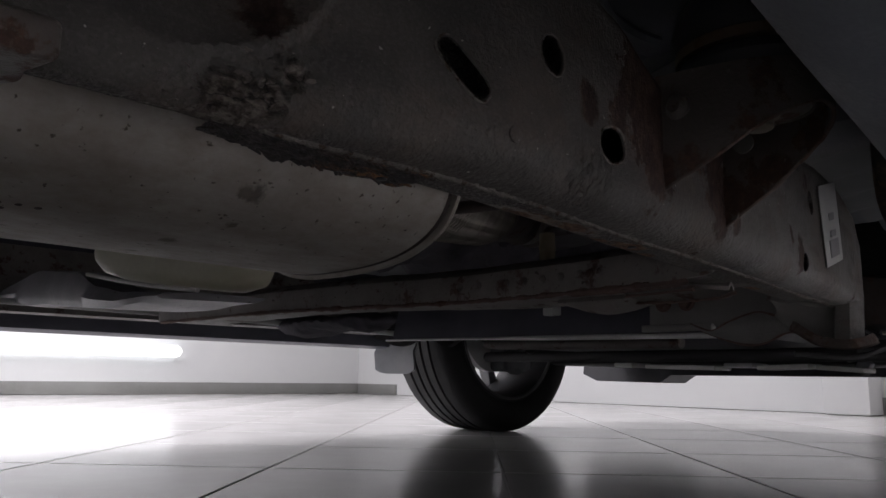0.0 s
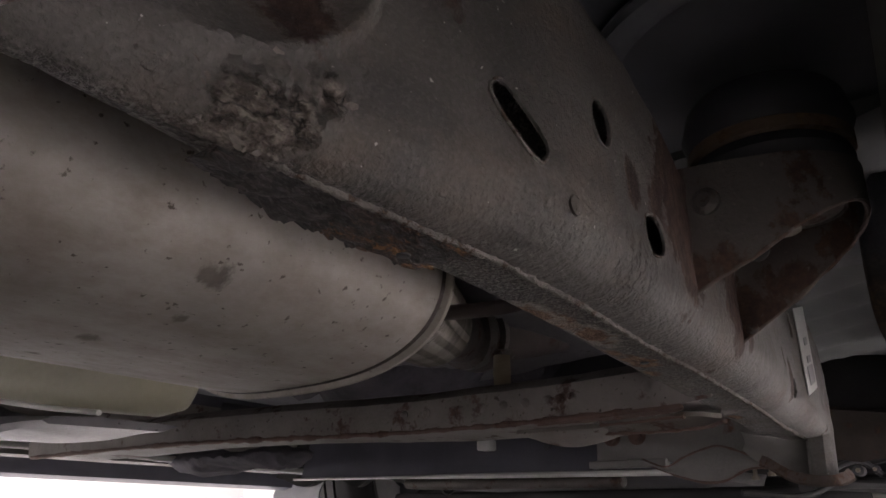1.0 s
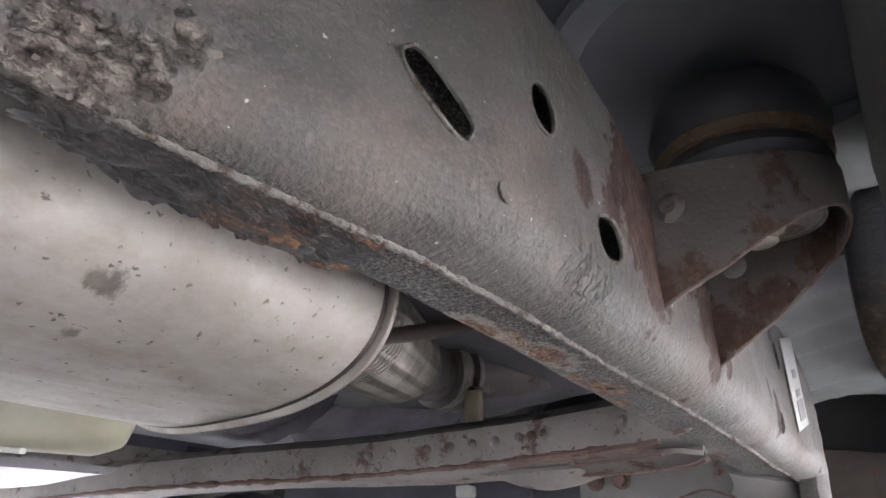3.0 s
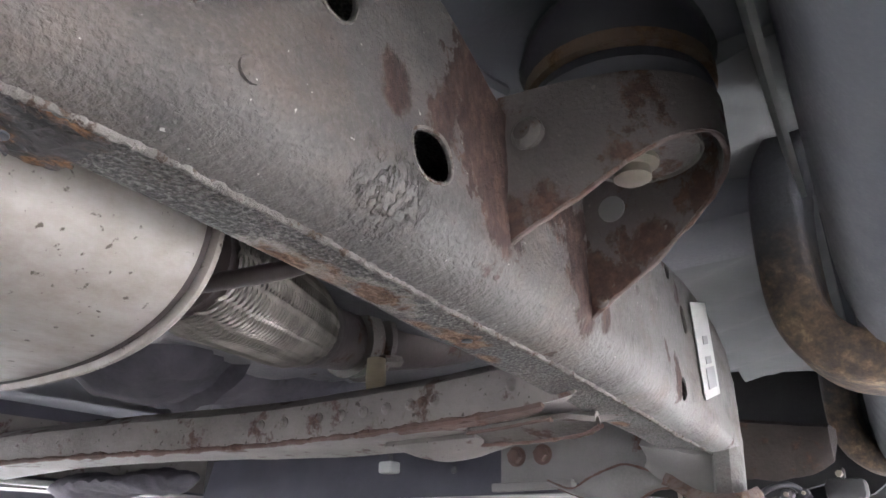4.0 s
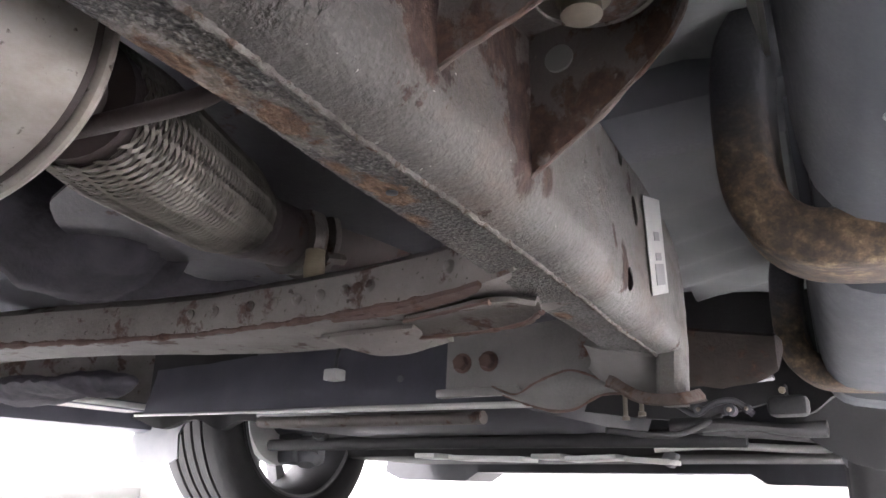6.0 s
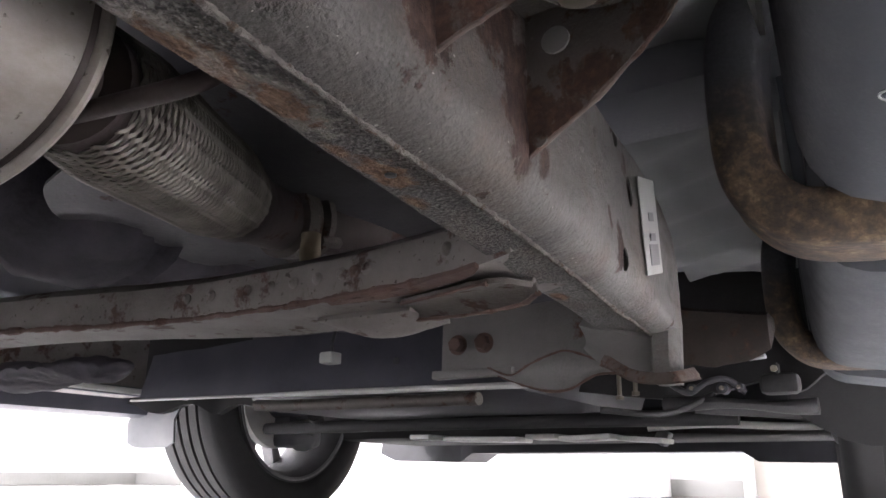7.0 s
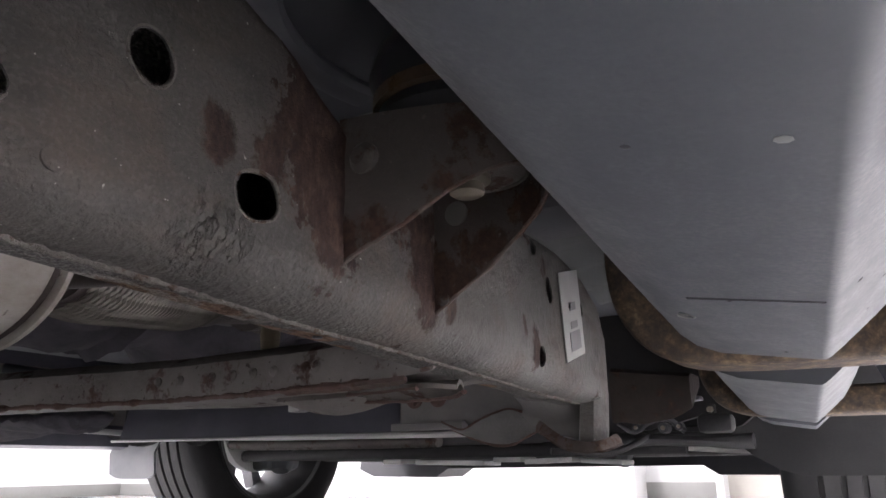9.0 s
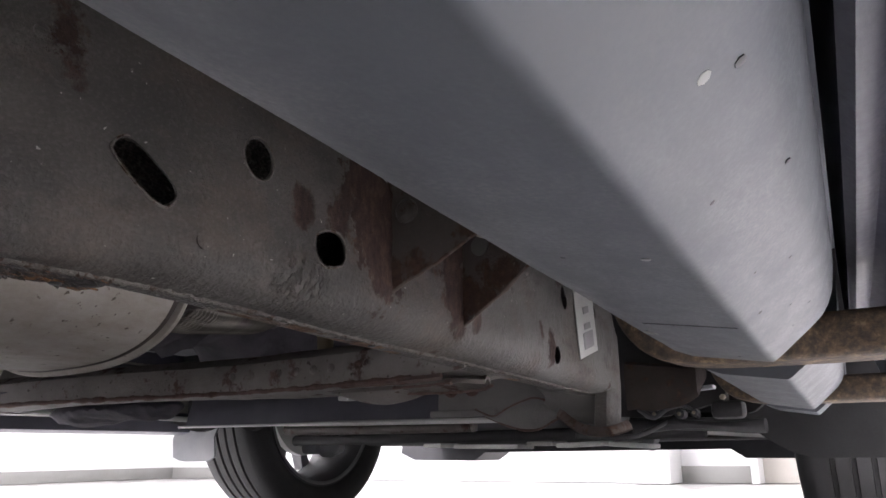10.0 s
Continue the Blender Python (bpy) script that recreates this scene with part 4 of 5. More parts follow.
        part(name, bm, RED_EDGE, end, "rusty folded edge")
    bm = bmesh.new()
    edge = [(-0.304, 0.2525), (-0.302, 0.315), (-0.13, 0.325), (-0.075, 0.315), (-0.06, 0.262), (-0.10, 0.245), (-0.20, 0.247)]
    loft(bm, [[ahead((x, 1.036 + 0.0008 * noise.noise(Vector((x * 30, z * 30, 1))), z)) for x, z in edge], [ahead((x, 1.041, z)) for x, z in edge]])
    part("bolt_plate", bm, FRAME_CLEAN, end, "grey-brown bolted plate", smooth=False)
    bm = bmesh.new()
    box(bm, -0.367, -0.247, 1.110, 1.127, 0.2530, 0.2640, 0.002)
    part("plate_flange", bm, FRAME_CLEAN, end)
    for x in (-0.331, -0.291):
        bm = bmesh.new()
        disc(bm, (x, 1.1206, 0.298), (0, -1, 0), 0.0135, 0.003, 18)
        disc(bm, (x, 1.1176, 0.298), (0, -1, 0), 0.0105, 0.009, sides=6)
        part("plate_bolt", bm, RED_EDGE, end, "rusty hexagon bolt")
    return end


make_rail_end()


MUF_X, MUF_Z, MUF_A, MUF_B, MUF_END = -0.263, 0.3395, 0.1465, 0.0705, 0.434


def make_muffler():
    def ring(y, grow=0.0, n=72, power=2.7, shrink=1.0):
        a, b = (MUF_A + grow) * shrink, (MUF_B + grow) * shrink
        out = []
        for k in range(n):
            t = 2 * math.pi * k / n
            out.append((MUF_X + a * math.copysign(abs(math.cos(t)) ** (2 / power), math.cos(t)), y, MUF_Z + b * math.copysign(abs(math.sin(t)) ** (2 / power), math.sin(t))))
        return out

    bm = bmesh.new()
    rings = [ring(-0.46, -0.03), ring(-0.455, -0.006)]
    for k in range(44):
        y = -0.45 + 0.02 * k
        rings.append([(x, yy, z + 0.0006 * noise.noise(Vector((x * 14, yy * 9, z * 14)))) for x, yy, z in ring(y)])
    rings += [ring(MUF_END - 0.004), ring(MUF_END - 0.0015, -0.0012), ring(MUF_END, -0.0012)]
    loft(bm, rings)
    m = part("muffler", bm, MUFFLER, car, "dull stained aluminised oval muffler")
    bm = bmesh.new()
    loft(bm, [ring(MUF_END, -0.004), ring(MUF_END + 0.0005, 0.0022), ring(MUF_END + 0.002, 0.0040), ring(MUF_END + 0.0042, 0.0042), ring(MUF_END + 0.0060, 0.0030), ring(MUF_END + 0.0064, 0.0), ring(MUF_END + 0.004, -0.006)], caps=False)
    part("end_rim", bm, MUFFLER, m, "thin rolled rim of the muffler's end")
    bm = bmesh.new()
    loft(bm, [ring(MUF_END + 0.005, -0.004), ring(MUF_END - 0.004, -0.020), ring(MUF_END + 0.002, 0, shrink=0.5), ring(MUF_END + 0.004, 0, shrink=0.1)])
    part("end_plate", bm, MUFFLER, m)
    # dark ring painted as the shaded gap between body and rim
    bm = bmesh.new()
    loft(bm, [ring(MUF_END - 0.0040, 0.0002), ring(MUF_END - 0.0030, 0.0006), ring(MUF_END - 0.0006, 0.0006), ring(MUF_END - 0.0004, -0.003)], caps=False)
    part("rim_groove", bm, PIPE, m, "dark ring with the rim gap's shade in its colour")
    # stamped row of small dimples, drawn as dark discs with shade in their colour
    for x, y, r in ((-0.197, 0.131, 0.0022), (-0.197, 0.142, 0.0024), (-0.1965, 0.153, 0.0022), (-0.1975, 0.164, 0.0024), (-0.207, 0.134, 0.0022), (-0.207, 0.146, 0.0024)):
        z = MUF_Z - MUF_B * (1 - (abs(x - MUF_X) / MUF_A) ** 2.7) ** (1 / 2.7)
        bm = bmesh.new()
        disc(bm, (x, y, z + 0.0004), (0.25, 0, -1), r, 0.0010, 12, 0.6)
        part("stamped_mark", bm, PIPE, m)
    return m


make_muffler()


FLEX_A, FLEX_B = (-0.208, 0.476, 0.348), (-0.368, 0.738, 0.394)


def make_exhaust():
    a, b = Vector(FLEX_A), Vector(FLEX_B)
    d = (b - a).normalized()
    length, r0 = (b - a).length, 0.0457
    bm = bmesh.new()
    tube(bm, [a + d * (length * s) for s in (0.0, 0.1, 0.9, 1.0)], [r0 * 0.80, r0 * 0.86, r0 * 0.86, r0 * 0.80], 28)
    flex = part("flex_pipe", bm, PIPE, car, "flexible exhaust joint wrapped in steel braid")
    u = d.orthogonal().normalized()
    w = d.cross(u)
    bm = bmesh.new()
    turns, wires, steps = 2.5, 16, 120
    for way in (1, -1):
        for k in range(wires):
            for lane in (-0.6, 0.6):
                pts = []
                for s in range(steps + 1):
                    f = s / steps
                    ang = way * (2 * math.pi * turns * f) + 2 * math.pi * k / wires + lane * 0.038
                    bulge = r0 * (0.90 + 0.13 * min(1, 6 * f, 6 * (1 - f)))
                    wave = 0.0009 * way * math.cos(wires * 2 * math.pi * turns * f)
                    pts.append(a + d * (length * f) + (u * math.cos(ang) + w * math.sin(ang)) * (bulge + wave))
                tube(bm, pts, 0.0010, 4, up=d, caps=False)
    tagged(part("braid", bm, BRAID, flex, "woven steel wire braid", weld=False), kind="stuff")
    for f0, f1, k in ((-0.03, 0.01, 0.84), (0.985, 1.10, 0.92)):
        bm = bmesh.new()
        tube(bm, [a + d * (length * (f0 + (f1 - f0) * s)) for s in (0, 0.1, 0.9, 1)], [r0 * 0.85, r0 * k, r0 * k, r0 * 0.85], 28)
        part("braid_collar", bm, PIPE, flex)
    bm = bmesh.new()
    tube(bm, smooth_path([a + d * 0.06, a - d * 0.008, Vector((-0.196, 0.446, 0.345)), Vector((-0.200, 0.425, 0.345))], 8), 0.023, 24)
    part("inlet_pipe", bm, PIPE, flex, "dark brown exhaust elbow")
    bm = bmesh.new()
    tube(bm, smooth_path([b - d * 0.01, b + d * 0.04, Vector((-0.416, 0.853, 0.414)), Vector((-0.416, 0.93, 0.428)), Vector((-0.40, 1.06, 0.46)), Vector((-0.39, 1.25, 0.52))], 8), 0.037, 24)
    pipe = part("exhaust_pipe", bm, PIPE, car, "dark heat-stained exhaust pipe")
    bm = bmesh.new()
    e = Vector((0.0, 0.97, 0.18)).normalized()
    c = Vector((-0.416, 0.870, 0.417))
    tube(bm, [c - e * 0.012, c - e * 0.011, c + e * 0.011, c + e * 0.012], [0.037, 0.046, 0.046, 0.037], 26)
    c2 = c + e * 0.024
    tube(bm, [c2 - e * 0.006, c2 - e * 0.005, c2 + e * 0.005, c2 + e * 0.006], [0.037, 0.051, 0.051, 0.037], 26)
    part("pipe_clamp", bm, RUSTY, pipe, "rusty flange clamp")
    for s in (-1, 1):
        bm = bmesh.new()
        q = c2 + Vector((0.8, 0, -0.6)) * (0.053 * s)
        disc(bm, q - e * 0.014, e, 0.008, 0.034, sides=6)
        part("clamp_bolt", bm, RUSTY, pipe)
    bm = bmesh.new()
    tube(bm, smooth_path([(-0.225, 0.462, 0.326), (-0.206, 0.468, 0.3225), (-0.143, 0.470, 0.3165), (-0.088, 0.472, 0.314), (-0.06, 0.475, 0.325)], 6), 0.0055, 12)
    part("hanger_rod", bm, PIPE, flex, "bent brown hanger rod")


make_exhaust()


def make_beam():
    """Rusty flanged crossmember running across to the far rail."""
    EDGE = [(-0.035, 0.690), (-0.100, 0.716), (-0.160, 0.728), (-0.244, 0.737), (-0.330, 0.738), (-0.426, 0.734), (-0.53, 0.712), (-0.63, 0.686), (-0.80, 0.66), (-1.18, 0.66)]
    pts = smooth_path([(x, y, 0.275) for x, y in EDGE], 6)
    bm = bmesh.new()
    rings = []
    for p in pts:
        f = (p.x + 0.035) / -1.145
        deep = 0.105 + 0.012 * math.sin(f * 9)
        h = 0.034 + 0.004 * math.sin(f * 7)
        low = p.z - 0.004 * math.sin(min(1, f * 2.2) * math.pi) + 0.0012 * noise.noise(p * 30)
        rings.append([(p.x, p.y, low), (p.x, p.y - 0.002, low + h * 0.5), (p.x, p.y, low + h), (p.x, p.y + 0.02, low + h + 0.012), (p.x, p.y + deep * 0.8, low + h + 0.012), (p.x, p.y + deep, low + h),
                      (p.x, p.y + deep, low + 0.006), (p.x, p.y + deep - 0.004, low + 0.001), (p.x, p.y + deep * 0.5, low + 0.0035), (p.x, p.y + 0.006, low + 0.003)])
    loft(bm, rings)
    beam = part("crossmember", bm, BEAM, car, "grey-brown pressed steel crossmember streaked with rust")
    bm = bmesh.new()
    low = []
    for p, q in zip(pts[8:], pts[9:]):
        low += [p.lerp(q, f) for f in (0, 0.2, 0.4, 0.6, 0.8)]
    tube(bm, [(p.x, p.y - 0.001, p.z - 0.001 + 0.001 * noise.noise(p * 90)) for p in low], [0.0029 * max(0.35, 1 + 0.30 * noise.noise(p * 60) + 0.4 * noise.noise(p * 260)) for p in low], 8, wobble=0.4)
    part("flange_edge", bm, RED_EDGE, beam, "rust-bitten lower flange edge")
    for x in (-0.185, -0.205, -0.222, -0.240, -0.268, -0.30, -0.335, -0.375, -0.41, -0.102):
        k = min(range(len(pts)), key=lambda i: abs(pts[i].x - x))
        bm = bmesh.new()
        disc(bm, pts[k] + Vector((0, -0.001, 0.019)), (0, -1, 0), 0.0055, 0.0045, 14, 0.6)
        part("beam_bolt", bm, BEAM, beam)
    # rust-eaten tongue of the lower flange, with the split beside it
    bm = bmesh.new()
    inner = smooth_path([(-0.170, 0.757, 0.268), (-0.120, 0.740, 0.2665), (-0.085, 0.727, 0.266), (-0.062, 0.727, 0.2655), (-0.047, 0.748, 0.265)], 6)
    outer = smooth_path([(-0.215, 0.818, 0.2685), (-0.160, 0.812, 0.2655), (-0.110, 0.802, 0.2640), (-0.075, 0.788, 0.2635), (-0.050, 0.765, 0.2645)], 6)
    rings = []
    for a, b in zip(inner, outer):
        row = [a.lerp(b, f) + Vector((0, 0, 0.006 * math.sin(math.pi * f) + 0.0012 * noise.noise(a.lerp(b, f) * 80))) for f in [k / 6 for k in range(7)]]
        rings.append(row + [p + Vector((0, 0, 0.004)) for p in row[::-1]])
    loft(bm, rings)
    part("split_tongue", bm, RUSTY, beam, "rust-eaten tongue of the split flange")
    for line, r in ((outer, 0.0028), (inner[:16], 0.0018)):
        bm = bmesh.new()
        tube(bm, line, [r * (1 + 0.6 * noise.noise(p * 130)) for p in line], 8, flat=0.8, wobble=0.4)
        part("tongue_edge", bm, RED_EDGE, beam, "red-brown rusted edge")
    bm = bmesh.new()
    line = smooth_path([(-0.235, 0.741, 0.2735), (-0.160, 0.731, 0.2725), (-0.110, 0.713, 0.272), (-0.085, 0.703, 0.271), (-0.062, 0.690, 0.2705)], 7)
    rings = []
    for k, p in enumerate(line):
        w = 0.011 * math.sin(math.pi * (k + 2) / (len(line) + 3)) + 0.002 * noise.noise(p * 110)
        rings.append([p + Vector((0, -w * 0.3, 0.002)), p + Vector((0, -w * 0.3, -0.0015)), p + Vector((0.002, w, -0.003 + 0.001 * noise.noise(p * 140))), p + Vector((0.002, w, 0.0))])
    loft(bm, rings)
    part("torn_lip", bm, RED_EDGE, beam, "torn rust-red flange edge")
    bm = bmesh.new()
    rings = []
    for k in range(13):
        s = k / 12
        rings.append([(-0.290 + 0.105 * s, 0.825 + 0.035 * math.cos(a), 0.270 - 0.014 * math.sin(math.pi * s) ** 0.8 * max(0, math.sin(a)) + 0.008 * (1 if math.sin(a) < 0 else 0)) for a in [2 * math.pi * j / 14 for j in range(14)]])
    loft(bm, rings)
    part("pressed_bulge", bm, BEAM, beam, "rounded pressed bulge below the beam")


make_beam()


def make_step(y, dx=0.0, dz=0.0, name="step_bracket"):
    """Bent bar that drops beside the sill and runs out under it."""
    bm = bmesh.new()
    pts = smooth_path([(x + dx, y, z + dz) for x, z in ((0.192, 0.498), (0.150, 0.485), (0.118, 0.465), (0.105, 0.435), (0.1025, 0.375), (0.107, 0.335), (0.125, 0.309), (0.156, 0.299), (0.228, 0.296), (0.336, 0.295))], 8)
    rings = []
    n = len(pts)
    for i, q in enumerate(pts):
        d = (pts[min(i + 1, n - 1)] - pts[max(i - 1, 0)]).normalized()
        side = Vector((0, 1, 0)) - d * d.y
        side.normalize()
        top = side.cross(d)
        ring = []
        for k in range(20):
            a = 2 * math.pi * k / 20
            ca, sa = math.copysign(abs(math.cos(a)) ** 0.42, math.cos(a)), math.copysign(abs(math.sin(a)) ** 0.42, math.sin(a))
            v = q + side * (0.034 * ca) + top * (0.0195 * sa * (1 - 0.16 * math.exp(-(ca / 0.35) ** 2)))
            ring.append(v + side * 0.0008 * noise.noise(v * 70))
        rings.append(ring)
    loft(bm, rings)
    bar = part(name, bm, STEP_BAR, car, "bent brown rusty side-step bracket bar")
    bm = bmesh.new()
    box(bm, 0.140 + dx, 0.151 + dx, y - 0.026, y + 0.006, 0.318 + dz, 0.362 + dz, 0.003)
    part("bracket_clip", bm, BLACK, bar)
    return bar


make_step(0.787, 0.0, -0.009)
make_step(1.335, -0.055, -0.015)


SILL = [(0.160, 0.500), (0.165, 0.340), (0.168, 0.312), (0.172, 0.297), (0.179, 0.285), (0.189, 0.2765), (0.203, 0.2710), (0.2575, 0.2622), (0.2605, 0.2620), (0.2632, 0.2634), (0.2690, 0.2680),
        (0.290, 0.2860), (0.297, 0.2925), (0.302, 0.300), (0.306, 0.310), (0.3085, 0.325), (0.310, 0.345), (0.311, 0.400), (0.312, 0.500)]


def sill_at(x, y, z):
    """The sill runs a little askew to the room and falls towards the front."""
    return x - 0.10 * (y - 0.45), y, z - 0.012 * (y - 0.45)


def make_sill(y0, y1):
    prof = SILL
    bm = bmesh.new()
    rings = []
    n = max(3, int((y1 - y0) / 0.03))
    for k in range(n + 1):
        y = y0 + (y1 - y0) * k / n
        rings.append([sill_at(x + 0.0006 * noise.noise(Vector((x * 20, y * 12, z * 20))), y, z + 0.0005 * noise.noise(Vector((x * 20, y * 12, 4)))) for x, z in prof])
    loft(bm, rings)
    sill = part("sill_panel", bm, PANEL, car, "smooth blue-grey painted sill box panel")
    return sill


sill = make_sill(-0.95, 0.682)
bm = bmesh.new()
at = Vector(sill_at(0.199, 0.562, 0.2727))
loft(bm, [[at + Vector((0.0036 * math.cos(a), 0.0042 * math.sin(a), z)) for a in [2 * math.pi * k / 18 for k in range(18)]] for z in (-0.01, 0.05)])
cut(sill, bm)
bm = bmesh.new()
tube(bm, [at + Vector((0.0040 * math.cos(a), 0.0047 * math.sin(a), -0.0006 - 0.20 * 0.0040 * math.cos(a))) for a in [2 * math.pi * k / 18 for k in range(19)]], 0.0005, 6, caps=False)
part("hole_rim", bm, HEM, sill, "pale chipped rim of the drain hole")
for y in (0.515, 0.517):
    bm = bmesh.new()
    tube(bm, [sill_at(x, y, z) for x, z in ((0.205, 0.2706), (0.23, 0.2666), (0.2575, 0.2622))], 0.0003, 6)
    part("panel_joint", bm, BLACK, sill, "faint joint across the panel")
for x, y, r in ((0.285, 0.262, 0.0032), (0.293, 0.272, 0.0028), (0.247, 0.352, 0.0030), (0.270, 0.513, 0.0020), (0.215, 0.35, 0.0020), (0.222, 0.52, 0.0016), (0.275, 0.33, 0.0018), (0.283, 0.56, 0.0017), (0.292, 0.60, 0.0017),
                (0.280, 0.62, 0.0016), (0.240, 0.66, 0.0018), (0.290, 0.47, 0.0016), (0.276, 0.44, 0.0013), (0.298, 0.36, 0.0020)):
    z = 0.2710 - (x - 0.203) * 0.1635 if x < 0.255 else 0.2680 + (x - 0.269) * 0.865
    bm = bmesh.new()
    disc(bm, sill_at(x, y, z + 0.0003), (0.65 if x > 0.255 else -0.1, 0, -0.8), r * 0.7, 0.0006, 7, 0.4)
    part("paint_chip", bm, HEM if r > 0.0029 else BLACK, sill)
make_sill(0.825, 1.298)
make_sill(1.372, 1.46)


def make_sill_hem():
    """Pale folded hem along the sill's inner wall."""
    for y0, y1, x0, x1, z0, z1 in ((0.05, 0.665, 0.1565, 0.1485, 0.352, 0.440),):
        bm = bmesh.new()
        rings = []
        for k in range(31):
            y = y0 + (y1 - y0) * k / 30
            low = z0 + 0.004 * noise.noise(Vector((y * 14, 2, 1))) + 0.02 * max(0.0, (k - 24) / 6)
            a, b, c = sill_at(x0, y, low), sill_at((x0 + x1) / 2 - 0.002, y, (low + z1) / 2), sill_at(x1, y, z1)
            rings.append([a, b, c, (c[0] + 0.004, c[1], c[2]), (b[0] + 0.0035, b[1], b[2]), (a[0] + 0.003, a[1], a[2])])
        loft(bm, rings)
        part("sill_hem", bm, HEM, car, "pale grey folded hem inside the sill")


make_sill_hem()


def make_floor_rib(y0, y1, z0, z1):
    bm = bmesh.new()
    rings = []
    for k in range(9):
        x = -0.02 + 0.19 * k / 8
        rings.append([(x, y0, z1), (x, y0 + 0.004, z0 + 0.006), (x, y0 + 0.012, z0), (x, y1 - 0.012, z0 + 0.001), (x, y1 - 0.004, z0 + 0.006), (x, y1, z1)])
    loft(bm, rings)
    # near rib takes the darker floor grey for its dark side face
    part("floor_rib", bm, PAN if y0 < 1 else BODY, car, "grey pressed cross rib of the body floor")


make_floor_rib(0.80, 0.90, 0.425, 0.475)


def make_outer_sill():
    # outer width stretched to block floor light from the sill
    prof = [(0.319, 0.50), (0.320, 0.350), (0.326, 0.343), (0.333, 0.344), (0.339, 0.348), (0.346, 0.343), (0.352, 0.328), (0.356, 0.312), (0.368, 0.300), (0.395, 0.296), (0.445, 0.300), (0.470, 0.318), (0.476, 0.50)]
    bm = bmesh.new()
    loft(bm, [[sill_at(x, -1.0 + 0.05 * k, z) for x, z in prof] for k in range(49)])
    part("rocker_moulding", bm, DARK, car, "dark plastic rocker moulding outside the sill")


make_outer_sill()


def make_underbody():
    """Body floor pan with pressed ribs, tunnel and side walls."""
    bm = bmesh.new()
    cols = [-1.60 + 0.02 * k for k in range(89)]
    rings = []
    for y in [-2.2 + 0.04 * k for k in range(130)]:
        row = []
        for x in cols:
            z = 0.475
            tunnel = max(0.0, 1 - abs(x - CX) / 0.30)
            z += 0.12 * min(1, tunnel * 2.2)
            if 0.04 < x < 0.17:
                rib = math.sin((y * 1.0 + x * 0.5) * 2 * math.pi / 0.11)
                z += 0.010 * max(-0.3, min(0.6, rib))
            if y > 1.56:
                z += min(0.3, (y - 1.56) * 0.9)
            row.append((x, y, z))
        rings.append(row + [(p[0], p[1], p[2] + 0.02) for p in row[::-1]])
    loft(bm, rings)
    part("body_floor", bm, PAN, car, "dark grey painted body floor pan with pressed ribs")
    bm = bmesh.new()
    rings = []
    for k in range(94):
        y = 0.63 + 0.01 * k
        rings.append([(x, y, 0.460 + 0.007 * math.sin((y + 0.6 * x) * 2 * math.pi / 0.10)) for x in (-0.12, -0.07, -0.02, 0.02, 0.06, 0.10, 0.14, 0.175)] + [(0.175, y, 0.474), (-0.12, y, 0.474)])
    loft(bm, rings)
    part("floor_panel", bm, BODY, car, "light grey ribbed panel of the body floor")
    for r, z in ((0.12, 0.462), (0.19, 0.458)):
        bm = bmesh.new()
        line = [(0.085 + r * math.cos(a), 0.545 + r * 1.1 * math.sin(a), z) for a in [math.pi * (0.9 + 0.9 * k / 24) for k in range(25)]]
        tube(bm, line, 0.012, 10, flat=0.7)
        part("floor_bead", bm, PAN, car, "pressed bead of the body floor")
    # upper body hull, unseen, added to close off the light from above
    bm = bmesh.new()
    rings = []
    for y, top, wide in ((-2.05, 1.05, 0.84), (-2.0, 1.30, 0.87), (-1.85, 1.62, 0.90), (-1.2, 1.74, 0.92), (0.0, 1.76, 0.92), (0.75, 1.70, 0.92), (1.05, 1.52, 0.92), (1.40, 1.16, 0.92), (1.6, 1.08, 0.92), (2.5, 1.00, 0.90), (2.75, 0.90, 0.86), (2.85, 0.72, 0.80)):
        ring = []
        for dx, f in ((-1.0, 0.0), (-1.02, 0.25), (-1.0, 0.5), (-0.92, 0.8), (-0.80, 0.97), (-0.6, 1.0), (0.6, 1.0), (0.80, 0.97), (0.92, 0.8), (1.0, 0.5), (1.02, 0.25), (1.0, 0.0)):
            ring.append((-0.615 + 0.06 * (0.45 - y) + dx * wide * 1.12, y, 0.62 + (top - 0.62) * f))
        rings.append(ring)
    loft(bm, rings)
    part("body_shell", bm, PANEL, car, "grey painted car body above")
    for side in (-1,):
        bm = bmesh.new()
        prof = [(-1.46, 0.62), (-1.455, 0.30), (-1.47, 0.265), (-1.50, 0.258), (-1.58, 0.262), (-1.62, 0.30), (-1.63, 0.62)]
        loft(bm, [[(x, -1.1 + 0.1 * k, z) for x, z in prof] for k in range(27)])
        part("far_sill", bm, DARK, car, "dark far-side sill in shadow")


make_underbody()


def make_far_rail():
    bm = bmesh.new()
    rings = []
    for k in range(60):
        y = -1.6 + 0.05 * k
        rings.append([(2 * CX - x, yy, z) for x, yy, z in [(table(y, *OUT), y, 0.29), (table(y, *OUT), y, 0.42), (table(y, *INNER), y, 0.42), (table(y, *INNER), y, 0.29)]])
    loft(bm, rings)
    part("far_frame_rail", bm, BEAM, car, "far frame rail, brown in shadow", smooth=False)


make_far_rail()


